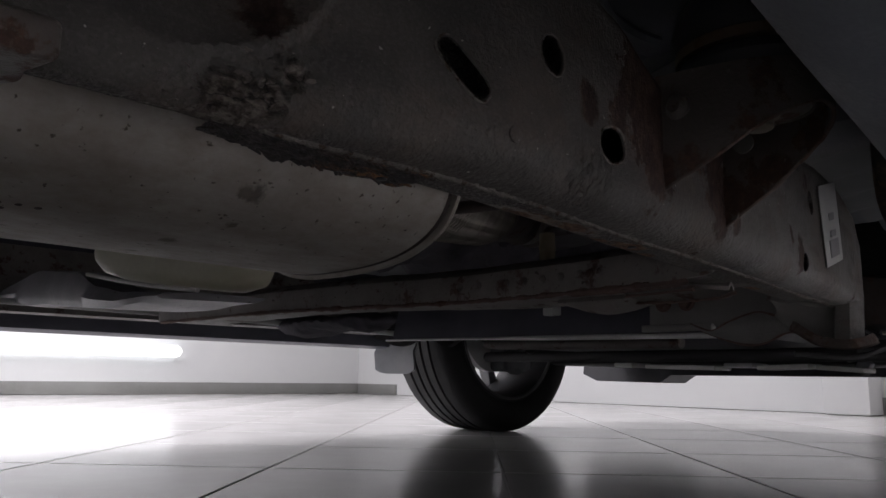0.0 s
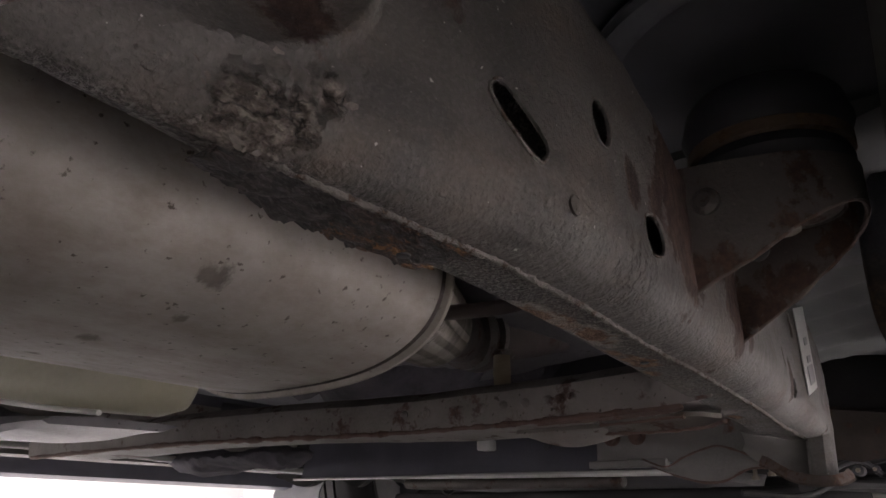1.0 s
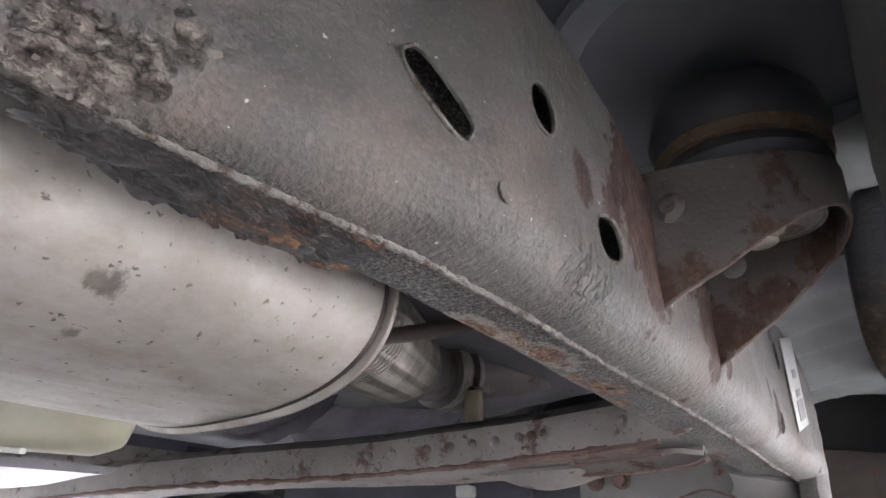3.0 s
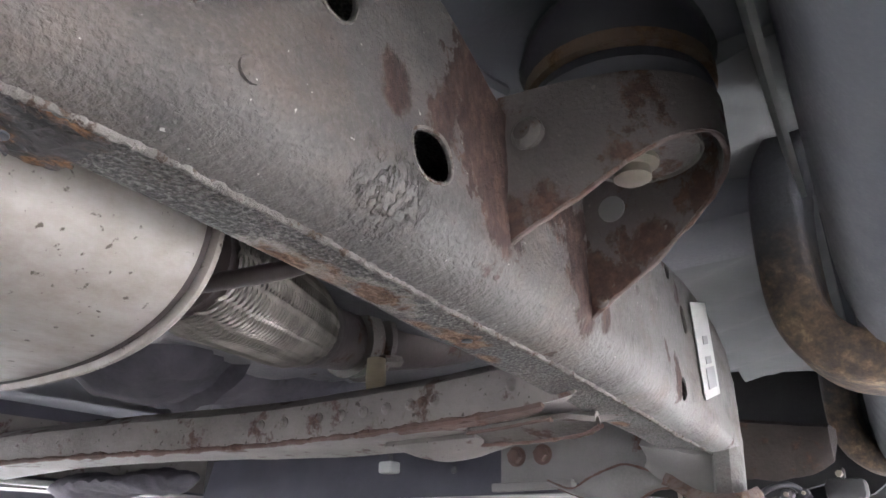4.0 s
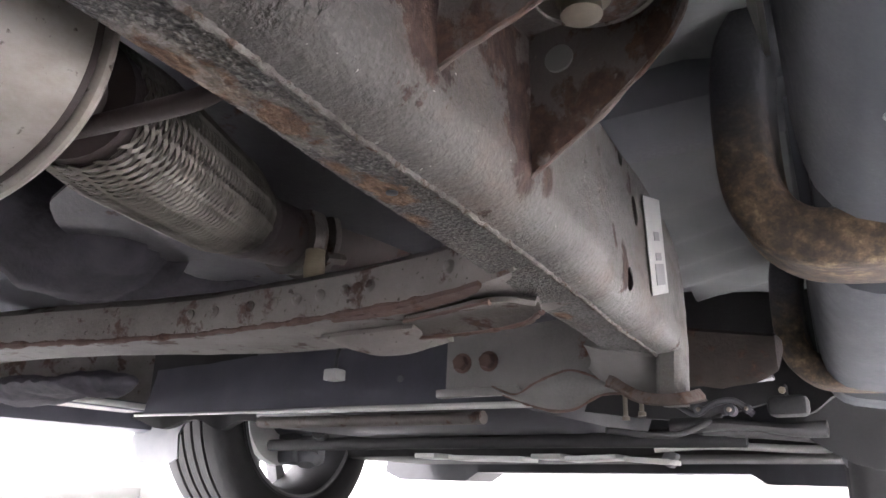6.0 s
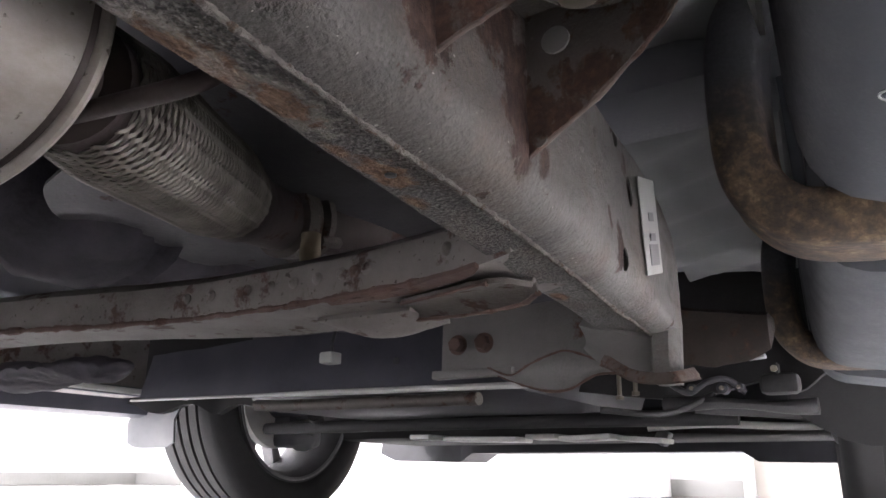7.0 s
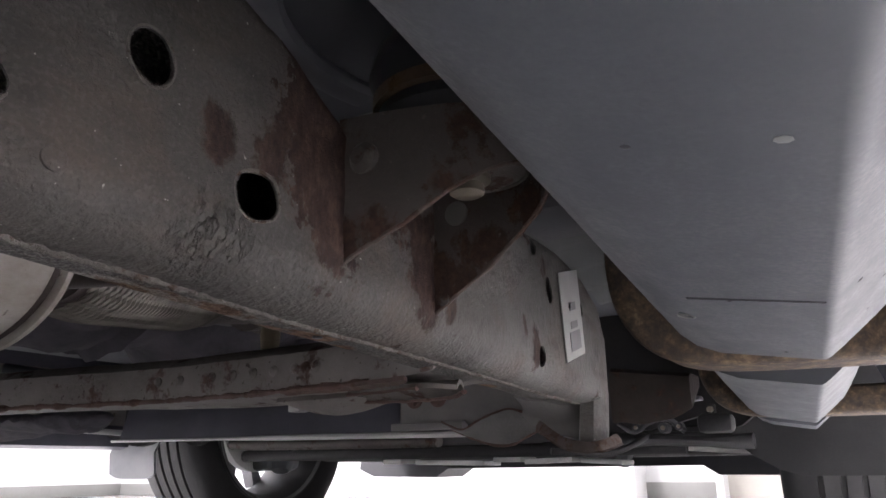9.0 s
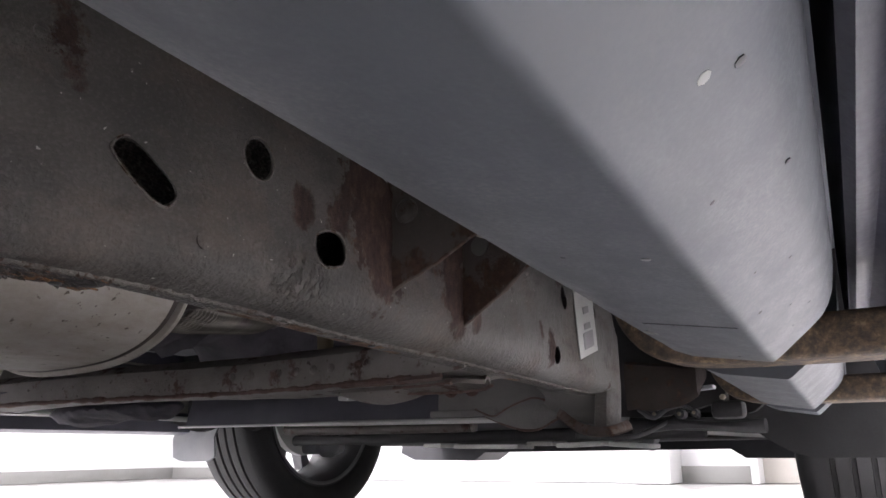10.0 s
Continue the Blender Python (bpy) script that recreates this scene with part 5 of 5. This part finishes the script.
def make_drivetrain():
    # dark front crossmember with its pale lower lip
    bm = bmesh.new()
    rings = []
    for k in range(61):
        s = k / 60
        x = -1.10 + 0.82 * s
        low = 0.262 - 0.012 * s
        top = 0.362 - 0.02 * abs(s - 0.4)
        wave = [0.012 * noise.noise(Vector((x * 9, j * 2.3, 1))) + 0.005 * noise.noise(Vector((x * 31, j * 2.3, 4))) for j in range(6)]
        rings.append([(x, 1.200, low)] + [(x, 1.203 + 0.3 * wave[j] + 0.004 * j, low + (top - low) * (j + 1) / 6 + wave[j] * (0.4 if j == 5 else 0.1)) for j in range(6)] + [(x, 1.30, top + 0.01), (x, 1.30, low + 0.01)])
    loft(bm, rings)
    cm = part("front_crossmember", bm, DARK, car, "blue-black steel front crossmember")
    # pale colour stands in for floor light caught by the lip
    bm = bmesh.new()
    tube(bm, [(-1.12 + 0.87 * k / 20, 1.198, 0.2625 - 0.013 * k / 20) for k in range(21)], [0.0032 + 0.0028 * min(1, max(0, (k - 7) / 4)) for k in range(21)], 8, flat=0.8)
    part("lower_lip", bm, BARE, cm, "pale lower lip with reflected light in its colour")
    for x, z in ((-0.581, 0.302),):
        bm = bmesh.new()
        box(bm, x - 0.013, x + 0.013, 1.14, 1.165, z - 0.009, z + 0.009, 0.003)
        part("white_connector", bm, TAG, cm, "small white plug")
        bm = bmesh.new()
        tube(bm, smooth_path([(x + 0.004, 1.15, z + 0.007), (x + 0.006, 1.15, z + 0.03), (x + 0.002, 1.17, z + 0.07)], 5), 0.003, 8)
        part("plug_lead", bm, BLACK, cm)
    # black disc painted as the dark inside of a small hole
    bm = bmesh.new()
    disc(bm, (-0.49, 1.201, 0.298), (0, -1, 0), 0.006, 0.001, 12)
    part("frame_hole", bm, BLACK, cm)
    # brown rounded torsion bar under it
    bm = bmesh.new()
    pts = smooth_path([(-0.885, 1.30, 0.252), (-0.87, 1.30, 0.2515), (-0.80, 1.30, 0.249), (-0.55, 1.30, 0.246), (-0.40, 1.30, 0.245)], 6)
    tube(bm, pts, [0.004 + 0.010 * min(1, k / 3) for k in range(len(pts))], 14, flat=0.75)
    part("guard_bar", bm, RUSTY, car, "rounded brown rusty guard bar")
    # gearbox and dark masses above
    bm = bmesh.new()
    rings = []
    for k in range(88):
        y = 0.15 + 0.015 * k
        r = 0.13 + 0.03 * math.sin(k * 0.325) + 0.03 * (k > 48)
        ring = []
        for j in range(40):
            a = 2 * math.pi * j / 40
            v = Vector((CX - 0.05 + r * math.cos(a), y, 0.475 + r * 0.65 * math.sin(a)))
            ring.append(v + (v - Vector((CX - 0.05, y, 0.475))) * (0.16 * noise.noise(v * 11) + 0.10 * noise.noise(v * 27) + 0.07 * noise.noise(v * 70) + (0.08 if k % 16 < 2 else 0)))
        rings.append(ring)
    loft(bm, rings)
    part("gearbox", bm, MURK, car, "dark gearbox casing in shadow")
    bm = bmesh.new()
    box(bm, CX - 0.30, CX + 0.34, 1.35, 2.05, 0.25, 0.50, 0.05)
    part("oil_sump", bm, BLACK, car, "black engine sump")
    bm = bmesh.new()
    near = smooth_path([(-0.12, 0.60, 0.452), (-0.52, 0.655, 0.432), (-0.62, 0.70, 0.425), (-0.70, 0.80, 0.420), (-0.78, 0.885, 0.418), (-0.80, 0.95, 0.418)], 6)
    far = smooth_path([(-0.10, 1.18, 0.452), (-0.30, 1.18, 0.440), (-0.48, 1.18, 0.430), (-0.58, 1.18, 0.425), (-0.66, 1.15, 0.420), (-0.74, 1.12, 0.418)], 6)
    rings = []
    for a, b in zip(near, far):
        row = []
        for k in range(13):
            v = a.lerp(b, k / 12)
            row.append(v + Vector((0, 0, 0.014 * noise.noise(v * 6) + 0.004 * noise.noise(v * 25))))
        rings.append(row + [p + Vector((0, 0, 0.004)) for p in row[::-1]])
    loft(bm, rings)
    part("heat_shield", bm, SHIELD, car, "grey heat shield")
    # yellowed rubber stop beside the pipe
    bm = bmesh.new()
    tube(bm, [(-0.317, 0.804, 0.365), (-0.317, 0.804, 0.345), (-0.316, 0.803, 0.325), (-0.315, 0.803, 0.318)], [0.010, 0.011, 0.010, 0.006], 14)
    part("rubber_stop", bm, YELLOWED, car, "small yellowed rubber stop")
    # cream tank past the muffler, hung a little askew
    bm = bmesh.new()
    rings = []
    for x, s in ((-0.425, 0.25), (-0.430, 0.55), (-0.442, 0.84), (-0.465, 1.0), (-0.53, 1.04), (-0.595, 1.0), (-0.625, 0.88), (-0.645, 0.6), (-0.650, 0.3)):
        base = 0.263 + 0.13 * max(0.0, -0.45 - x)
        yc = 0.455 + 0.40 * (x + 0.42)
        rings.append([(x, yc + 0.030 * s * math.copysign(abs(math.cos(a)) ** 0.5, math.cos(a)), base + 0.038 + 0.038 * s * math.copysign(abs(math.sin(a)) ** 0.6, math.sin(a))) for a in [2 * math.pi * j / 28 for j in range(28)]])
    loft(bm, rings)
    tank = part("cream_tank", bm, CREAM, car, "rounded cream plastic tank")
    bm = bmesh.new()
    tube(bm, smooth_path([(-0.632, 0.338, 0.289), (-0.58, 0.358, 0.279), (-0.53, 0.378, 0.271), (-0.475, 0.400, 0.2645)], 6), 0.0036, 10, flat=0.7)
    part("tank_strap", bm, BARE, tank, "bright metal strap under the tank")
    bm = bmesh.new()
    rings = []
    for k in range(44):
        x = -1.32 + 0.0175 * k
        low = table(x, (-1.32, 0.306), (-1.07, 0.284), (-0.714, 0.258), (-0.55, 0.262))
        top = table(x, (-1.32, 0.328), (-1.09, 0.342), (-0.885, 0.322), (-0.78, 0.292), (-0.68, 0.276), (-0.55, 0.268))
        front = 0.40 + 0.02 * max(0.0, (-0.8 - x))
        ring = []
        for y, z in ((front, low), (front - 0.006, low + (top - low) * 0.4), (front + 0.002, top), (front + 0.05, top + 0.004), (front + 0.14, low + 0.012), (front + 0.12, low + 0.004), (front + 0.05, low + 0.001)):
            v = Vector((x, y, z))
            ring.append(v + Vector((0, 0.002 * noise.noise(v * 24), 0.0014 * noise.noise(v * 14))))
        rings.append(ring)
    loft(bm, rings)
    part("shield_plate", bm, PLATE, tank, "scuffed grey metal shield")
    # grey ragged shield to the far side
    bm = bmesh.new()
    rings = []
    for k in range(46):
        s = k / 45
        x = -1.20 + 0.36 * s
        fat = math.sin(math.pi * min(1.0, 0.12 + s * 0.88)) ** 0.5
        ring = []
        for j in range(26):
            a = 2 * math.pi * j / 26
            v = Vector((x, 0.98 + 0.07 * fat * math.cos(a), 0.283 + (0.020 + 0.008 * math.sin(s * 9)) * fat * math.sin(a)))
            ring.append(v + Vector((0, 0.3, 1)) * (0.009 * abs(noise.noise(v * 26)) + 0.005 * noise.noise(v * 55)))
        rings.append(ring)
    loft(bm, rings)
    part("crumpled_shield", bm, MURK, car, "crumpled grey metal shield")


make_drivetrain()


def make_panels_and_lines():
    # dark panels added to close gaps where the bright wall showed through
    for pts, lab in (([(-1.50, 1.42), (-1.38, 1.46), (-1.28, 1.52), (-1.20, 1.56), (-0.95, 1.56), (-0.60, 1.50)], "dark panel added to block gaps of light"), ([(0.10, 1.52), (0.02, 1.60), (-0.10, 1.64), (-0.45, 1.60)], "dark panel added to block gaps of light")):
        bm = bmesh.new()
        line = smooth_path([(x, y, 0) for x, y in pts], 6)
        rings = []
        for k, p in enumerate(line):
            low = 0.275 + 0.012 * math.sin(k * 0.8)
            rings.append([(p.x, p.y, low), (p.x, p.y + 0.01 * math.sin(k), 0.40), (p.x, p.y + 0.05, 0.62), (p.x, p.y + 0.07, 0.62), (p.x, p.y + 0.03, 0.40), (p.x, p.y + 0.02, low)])
        loft(bm, rings)
        part("arch_liner", bm, RUBBER, car, lab)
    # brake pipes and cables along the far side
    for pts, r, m in (([(-1.22, 0.2, 0.30), (-1.2, 0.7, 0.295), (-1.15, 1.1, 0.285), (-1.08, 1.3, 0.275)], 0.006, BARE), ([(-1.28, 0.5, 0.315), (-1.27, 1.0, 0.30), (-1.22, 1.35, 0.29)], 0.010, DARK),
                      ([(-0.92, 0.85, 0.36), (-0.80, 0.95, 0.34), (-0.72, 1.08, 0.35), (-0.60, 1.15, 0.37)], 0.009, BLACK)):
        bm = bmesh.new()
        tube(bm, smooth_path(pts, 8), r, 10)
        part("underbody_line", bm, m, car, "thin pipe clipped under the floor")


make_panels_and_lines()


def make_wheel(inner_x, side, y, turn):
    """side: +1 where the wheel's outer face looks to larger x."""
    r, w, rim = 0.354, 0.245, 0.245
    wheel = new("wheel")
    wheel.parent = car
    wheel.matrix_world = Matrix.Translation((inner_x, y, 0)) @ Matrix.Rotation(radians(turn), 4, "Z") @ Matrix.Translation((-inner_x, -y, 0))
    wheel["label"] = "black road tyre on a silver multi-spoke alloy wheel"
    n = 72
    prof = [(0.022, rim + 0.002), (0.006, rim + 0.018), (-0.004, rim + 0.050), (0.002, rim + 0.080), (0.014, r - 0.012), (0.030, r - 0.003)]
    tread = [(0.030, r - 0.003)]
    for g in (0.066, 0.104, 0.140, 0.176):
        tread += [(g - 0.005, r), (g - 0.004, r - 0.008), (g + 0.004, r - 0.008), (g + 0.005, r)]
    full = prof + tread[1:] + [(w - u, q) for u, q in prof[::-1]]
    bm = bmesh.new()
    rings = []
    for k in range(n):
        a = 2 * math.pi * k / n
        rings.append([(inner_x + side * u, y + q * math.cos(a), max(0.0, 0.352 + q * math.sin(a))) for u, q in full])
    loft(bm, rings + rings[:1], caps=False, closed=False)
    part("tyre", bm, RUBBER, wheel, "black tyre with ribbed tread")
    bm = bmesh.new()
    barrel = [(0.020, rim + 0.006), (0.012, rim + 0.008), (0.012, rim - 0.004), (0.05, rim - 0.022), (w - 0.06, rim - 0.028), (w - 0.02, rim - 0.006), (w - 0.014, rim + 0.006), (w - 0.03, rim), (w - 0.06, rim - 0.018), (0.05, rim - 0.014)]
    loft(bm, [[(inner_x + side * u, y + q * math.cos(2 * math.pi * k / n), 0.352 + q * math.sin(2 * math.pi * k / n)) for u, q in barrel] for k in range(n)] + [[(inner_x + side * u, y + q, 0.352) for u, q in barrel]], caps=False)
    part("rim", bm, GRIMY, wheel, "grimy inside of the alloy rim")
    bm = bmesh.new()
    tube(bm, [(inner_x + side * 0.014, y + (rim - 0.002) * math.cos(2 * math.pi * k / n), 0.352 + (rim - 0.002) * math.sin(2 * math.pi * k / n)) for k in range(n + 1)], 0.0055, 8, up=(1, 0, 0), caps=False)
    part("rim_lip", bm, ALLOY, wheel, "pale rim lip")
    bm = bmesh.new()
    arc = [math.pi * (-0.08 + 1.12 * k / 20) for k in range(21)]
    plate = [(y, 0.352)] + [(y + 0.185 * math.cos(a), 0.352 + 0.185 * math.sin(a)) for a in arc]
    loft(bm, [[(inner_x + side * 0.070, p, q) for p, q in plate], [(inner_x + side * 0.073, p, q) for p, q in plate]])
    part("dust_shield", bm, DARK, wheel, "dark brake dust shield")
    bm = bmesh.new()
    tube(bm, smooth_path([(inner_x + side * 0.01, y + 0.02, 0.40), (inner_x + side * 0.03, y + 0.045, 0.33), (inner_x + side * 0.035, y + 0.05, 0.26), (inner_x + side * 0.02, y + 0.03, 0.20)], 6), [0.030 + 0.010 * math.sin(k * 0.9) for k in range(19)], 14, wobble=0.3)
    part("steering_knuckle", bm, FLAP, wheel, "scuffed grey cast steering knuckle")
    for k in range(10):
        a = 2 * math.pi * (k + 0.35) / 10
        d, t = Vector((0, math.cos(a), math.sin(a))), Vector((0, -math.sin(a), math.cos(a)))
        c = Vector((inner_x + side * (w - 0.055), y, 0.352))
        rings = []
        for f, wd, th in ((0.04, 0.030, 0.02), (0.10, 0.022, 0.02), (0.17, 0.020, 0.018), (0.222, 0.030, 0.014)):
            q = c + d * f + Vector((side * 0.02 * (f - 0.04) * 4, 0, 0))
            rings.append([q + t * wd + Vector((side * th, 0, 0)), q - t * wd + Vector((side * th, 0, 0)), q - t * wd * 0.7 - Vector((side * th, 0, 0)), q + t * wd * 0.7 - Vector((side * th, 0, 0))])
        bm = bmesh.new()
        loft(bm, rings)
        part("spoke", bm, ALLOY, wheel, smooth=False)
    bm = bmesh.new()
    tube(bm, [(inner_x + side * u, y, 0.352) for u in (0.09, 0.092, 0.118, 0.12)], [0.12, 0.155, 0.155, 0.12], 40, up=(0, 0, 1))
    part("brake_disc", bm, BARE, wheel, "bright worn brake disc")
    bm = bmesh.new()
    tube(bm, [(inner_x + side * u, y, 0.352) for u in (-0.02, 0.0, 0.10, 0.19, 0.20)], [0.035, 0.06, 0.07, 0.06, 0.03], 24)
    part("hub", bm, DARK, wheel)
    bm = bmesh.new()
    box(bm, min(inner_x + side * 0.03, inner_x + side * 0.12), max(inner_x + side * 0.03, inner_x + side * 0.12), y - 0.02, y + 0.14, 0.20, 0.30, 0.02)
    part("brake_caliper", bm, FLAP, wheel, "scuffed grey cast brake caliper")
    return wheel


make_wheel(-1.390, -1, 1.985, 1.5)
make_wheel(0.030, 1, 2.10, 5.5)


def make_flap(x0, x1, y, z0, z1, material, slant=0.0):
    bm = bmesh.new()
    rings = []
    for k in range(9):
        s = k / 8
        x = x0 + (x1 - x0) * s
        curl = 0.03 * s * s
        low = z0 + (0.012 if k in (0, 8) else 0.003 if k in (1, 7) else 0)
        low += slant * max(0.0, 0.32 - s)
        rings.append([(x, y - curl, low), (x, y - curl - 0.006, (low + z1) / 2), (x, y - curl + 0.02, z1), (x, y - curl + 0.026, z1), (x, y - curl, (low + z1) / 2), (x, y - curl + 0.006, low)])
    loft(bm, rings)
    part("mud_flap", bm, material, car, "pale grey mud flap behind the wheel" if material == FLAP else "dark mud flap and arch liner behind the wheel")


make_flap(-1.555, -1.340, 1.515, 0.185, 0.30, FLAP)
make_flap(-0.005, 0.30, 1.70, 0.180, 0.42, RUBBER, 0.16)


def make_front():
    # bumper underside with its stepped lower edge
    bm = bmesh.new()
    rings = []
    for x, low in ((-1.62, 0.20), (-1.55, 0.172), (-1.26, 0.168), (-1.21, 0.199), (-0.28, 0.199), (-0.235, 0.170), (0.10, 0.166), (0.20, 0.19)):
        rings.append([(x, 2.70, low), (x, 2.72, low + 0.10), (x, 2.70, 0.60), (x, 2.92, 0.60), (x, 2.95, low + 0.12), (x, 2.90, low)])
    loft(bm, rings)
    part("front_bumper", bm, BLACK, car, "black plastic bumper skirt with a stepped lower edge", smooth=False)
    # pale torn undertray strips
    for x0, x1, y, z, tilt in ((-0.94, -0.88, 1.95, 0.219, 0.0), (-0.87, -0.66, 2.0, 0.214, 0.3), (-0.66, -0.58, 2.05, 0.220, 0.0), (-0.57, -0.44, 2.05, 0.216, -0.5), (-0.44, -0.33, 2.10, 0.212, 1.0)):
        bm = bmesh.new()
        box(bm, x0, x1, y - 0.05, y + 0.05, z - 0.006, z + 0.006, 0.003, Matrix.Rotation(radians(tilt * 4), 4, "Y"))
        part("undertray_strip", bm, BARE, car, "pale scuffed undertray strip")
    bm = bmesh.new()
    box(bm, -0.366, -0.336, 2.11, 2.15, 0.200, 0.236, 0.004, Matrix.Rotation(radians(28), 4, "Y"))
    part("tow_tab", bm, FLAP, car, "grey bent tow tab")
    # lower arms and links
    for pts, r, m, lab in (
        ([(-0.16, 1.66, 0.252), (0.00, 1.80, 0.245), (0.06, 1.92, 0.24)], 0.014, RUBBER, "black lower suspension arm"),
        ([(-1.02, 1.62, 0.262), (-1.22, 1.86, 0.262), (-1.40, 1.98, 0.262)], 0.017, RUBBER, "black lower suspension arm"),
        ([(-0.36, 2.04, 0.236), (-0.22, 2.06, 0.243), (-0.05, 2.02, 0.232), (0.05, 2.0, 0.232)], 0.008, BARE, "thin steel tie rod"),
        ([(-1.30, 1.75, 0.240), (-0.70, 1.72, 0.238), (-0.10, 1.75, 0.236)], 0.015, RUBBER, "dark front subframe tube"),
        ([(-0.22, 1.35, 0.225), (-0.14, 1.42, 0.222), (-0.10, 1.55, 0.26)], 0.005, RUBBER, "bent dark anti-roll link"),
    ):
        bm = bmesh.new()
        tube(bm, smooth_path(pts, 8), r, 12, wobble=0.08)
        part("suspension_link", bm, m, car, lab)
    bm = bmesh.new()
    box(bm, -1.45, 0.10, 2.2, 2.70, 0.226, 0.30, 0.02)
    part("splash_shield", bm, RUBBER, car, "black plastic splash shield")
    bm = bmesh.new()
    rings = []
    for k in range(9):
        f = k / 8
        x = -0.040 + 0.092 * f
        low = 0.252 + 0.040 * max(0.0, f - 0.6) + 0.002 * math.sin(k * 1.7)
        top = 0.322 - 0.010 * f
        dy = 0.03 * f
        rings.append([(x, 1.130 + dy, low), (x, 1.126 + dy, low + 0.006), (x, 1.124 + dy, (low + top) / 2), (x, 1.127 + dy, top - 0.005), (x, 1.136 + dy, top), (x, 1.21, top), (x, 1.21, low + 0.03)])
    loft(bm, rings)
    part("cab_outrigger", bm, SOOT, car, "dark brown cab outrigger ahead of the rail end")


make_front()


def make_front_links():
    """Dark arm, bushes, studs and hose in the shadow ahead of the rail end."""
    bm = bmesh.new()
    rings = []
    for k in range(17):
        f = k / 16
        x, y, z = -0.165 + 0.215 * f, 1.50 + 0.10 * f, 0.2405 + 0.004 * math.sin(f * 5) + 0.012 * max(0.0, f - 0.75)
        h = 0.011 + 0.003 * math.cos(f * 6)
        rings.append([(x, y + 0.018 * math.cos(a), z + h * math.sin(a)) for a in [2 * math.pi * j / 12 for j in range(12)]])
    loft(bm, rings)
    part("control_arm", bm, RUBBER, car, "black forged lower control arm")
    for x, y, z, radius, deep in ((-0.112, 1.47, 0.262, 0.0075, 0.020), (-0.066, 1.47, 0.260, 0.0085, 0.026), (-0.044, 1.48, 0.262, 0.0070, 0.018)):
        bm = bmesh.new()
        tube(bm, [(x, y - deep * 0.5, z), (x, y - deep * 0.45, z), (x, y + deep * 0.45, z), (x, y + deep * 0.5, z)], [radius * 0.7, radius, radius, radius * 0.7], 18)
        bush = part("arm_bush", bm, BLACK, car, "round black rubber bush with a steel sleeve")
        bm = bmesh.new()
        disc(bm, (x, y - deep * 0.5 + 0.001, z), (0, -1, 0), radius * 0.45, 0.004, 12, 0.3)
        part("bush_sleeve", bm, DULL, bush, "dull steel sleeve")
    for x, z in ((-0.230, 0.250), (-0.203, 0.256)):
        bm = bmesh.new()
        tube(bm, [(x, 1.47, z), (x, 1.47, z + 0.006), (x, 1.47, z + 0.007), (x, 1.47, z + 0.040)], [0.0065, 0.0065, 0.0038, 0.0038], 12)
        part("link_stud", bm, DULL, car, "dull steel stud with a round head")
    bm = bmesh.new()
    tube(bm, smooth_path([(-0.150, 1.49, 0.272), (-0.118, 1.47, 0.256), (-0.088, 1.46, 0.270), (-0.060, 1.47, 0.274), (-0.036, 1.48, 0.254)], 8), 0.0048, 10, wobble=0.1)
    part("brake_hose", bm, BLACK, car, "black rubber brake hose")
    bm = bmesh.new()
    box(bm, -0.016, 0.040, 1.475, 1.51, 0.250, 0.281, 0.009)
    block = part("bracket_block", bm, RUBBER, car, "black pressed bracket with a bolt")
    bm = bmesh.new()
    disc(bm, (0.008, 1.476, 0.287), (0, -1, 0), 0.0055, 0.006, 6, 0.2)
    part("bracket_bolt", bm, DULL, block, "dull bolt head")
    bm = bmesh.new()
    box(bm, 0.009, 0.013, 1.476, 1.500, 0.280, 0.296, 0.001)
    part("bracket_tab", bm, RUBBER, block)
    bm = bmesh.new()
    box(bm, -0.026, 0.002, 1.44, 1.462, 0.299, 0.306, 0.002, Matrix.Rotation(radians(-5), 4, "Y"))
    part("cable_clip", bm, FLAP, car, "small pale plastic cable clip")


make_front_links()

# ---- floor tiles, last ----


def make_tiles():
    size, gap = 0.45, 0.005
    bm = bmesh.new()
    box(bm, -size / 2 + gap / 2, size / 2 - gap / 2, -size / 2 + gap / 2, size / 2 - gap / 2, -0.004, 0.0, 0.0012, seg=1)
    me = bpy.data.meshes.new("tile")
    bm.to_mesh(me)
    bm.free()
    me.materials.append(TILE)
    turn = Matrix.Rotation(radians(-46), 4, "Z")
    for i in range(-18, 19):
        for j in range(-18, 19):
            p = turn @ Vector(((i + 0.5) * size, (j + 0.5) * size, 0))
            p += Vector((-0.677, 1.773, 0))
            if LEFT + 0.33 < p.x < 0.9 and -0.9 < p.y < FRONT - 0.33:
                t = new("tile", me)
                t.matrix_world = Matrix.Translation(p) @ turn
                t.parent = floor
    # the rest of the floor
    bm = bmesh.new()
    box(bm, LEFT, RIGHT, REAR, FRONT + 0.3, -0.010, -0.0035)
    rest = part("floor_rest", bm, TILE, floor, smooth=False)


make_tiles()
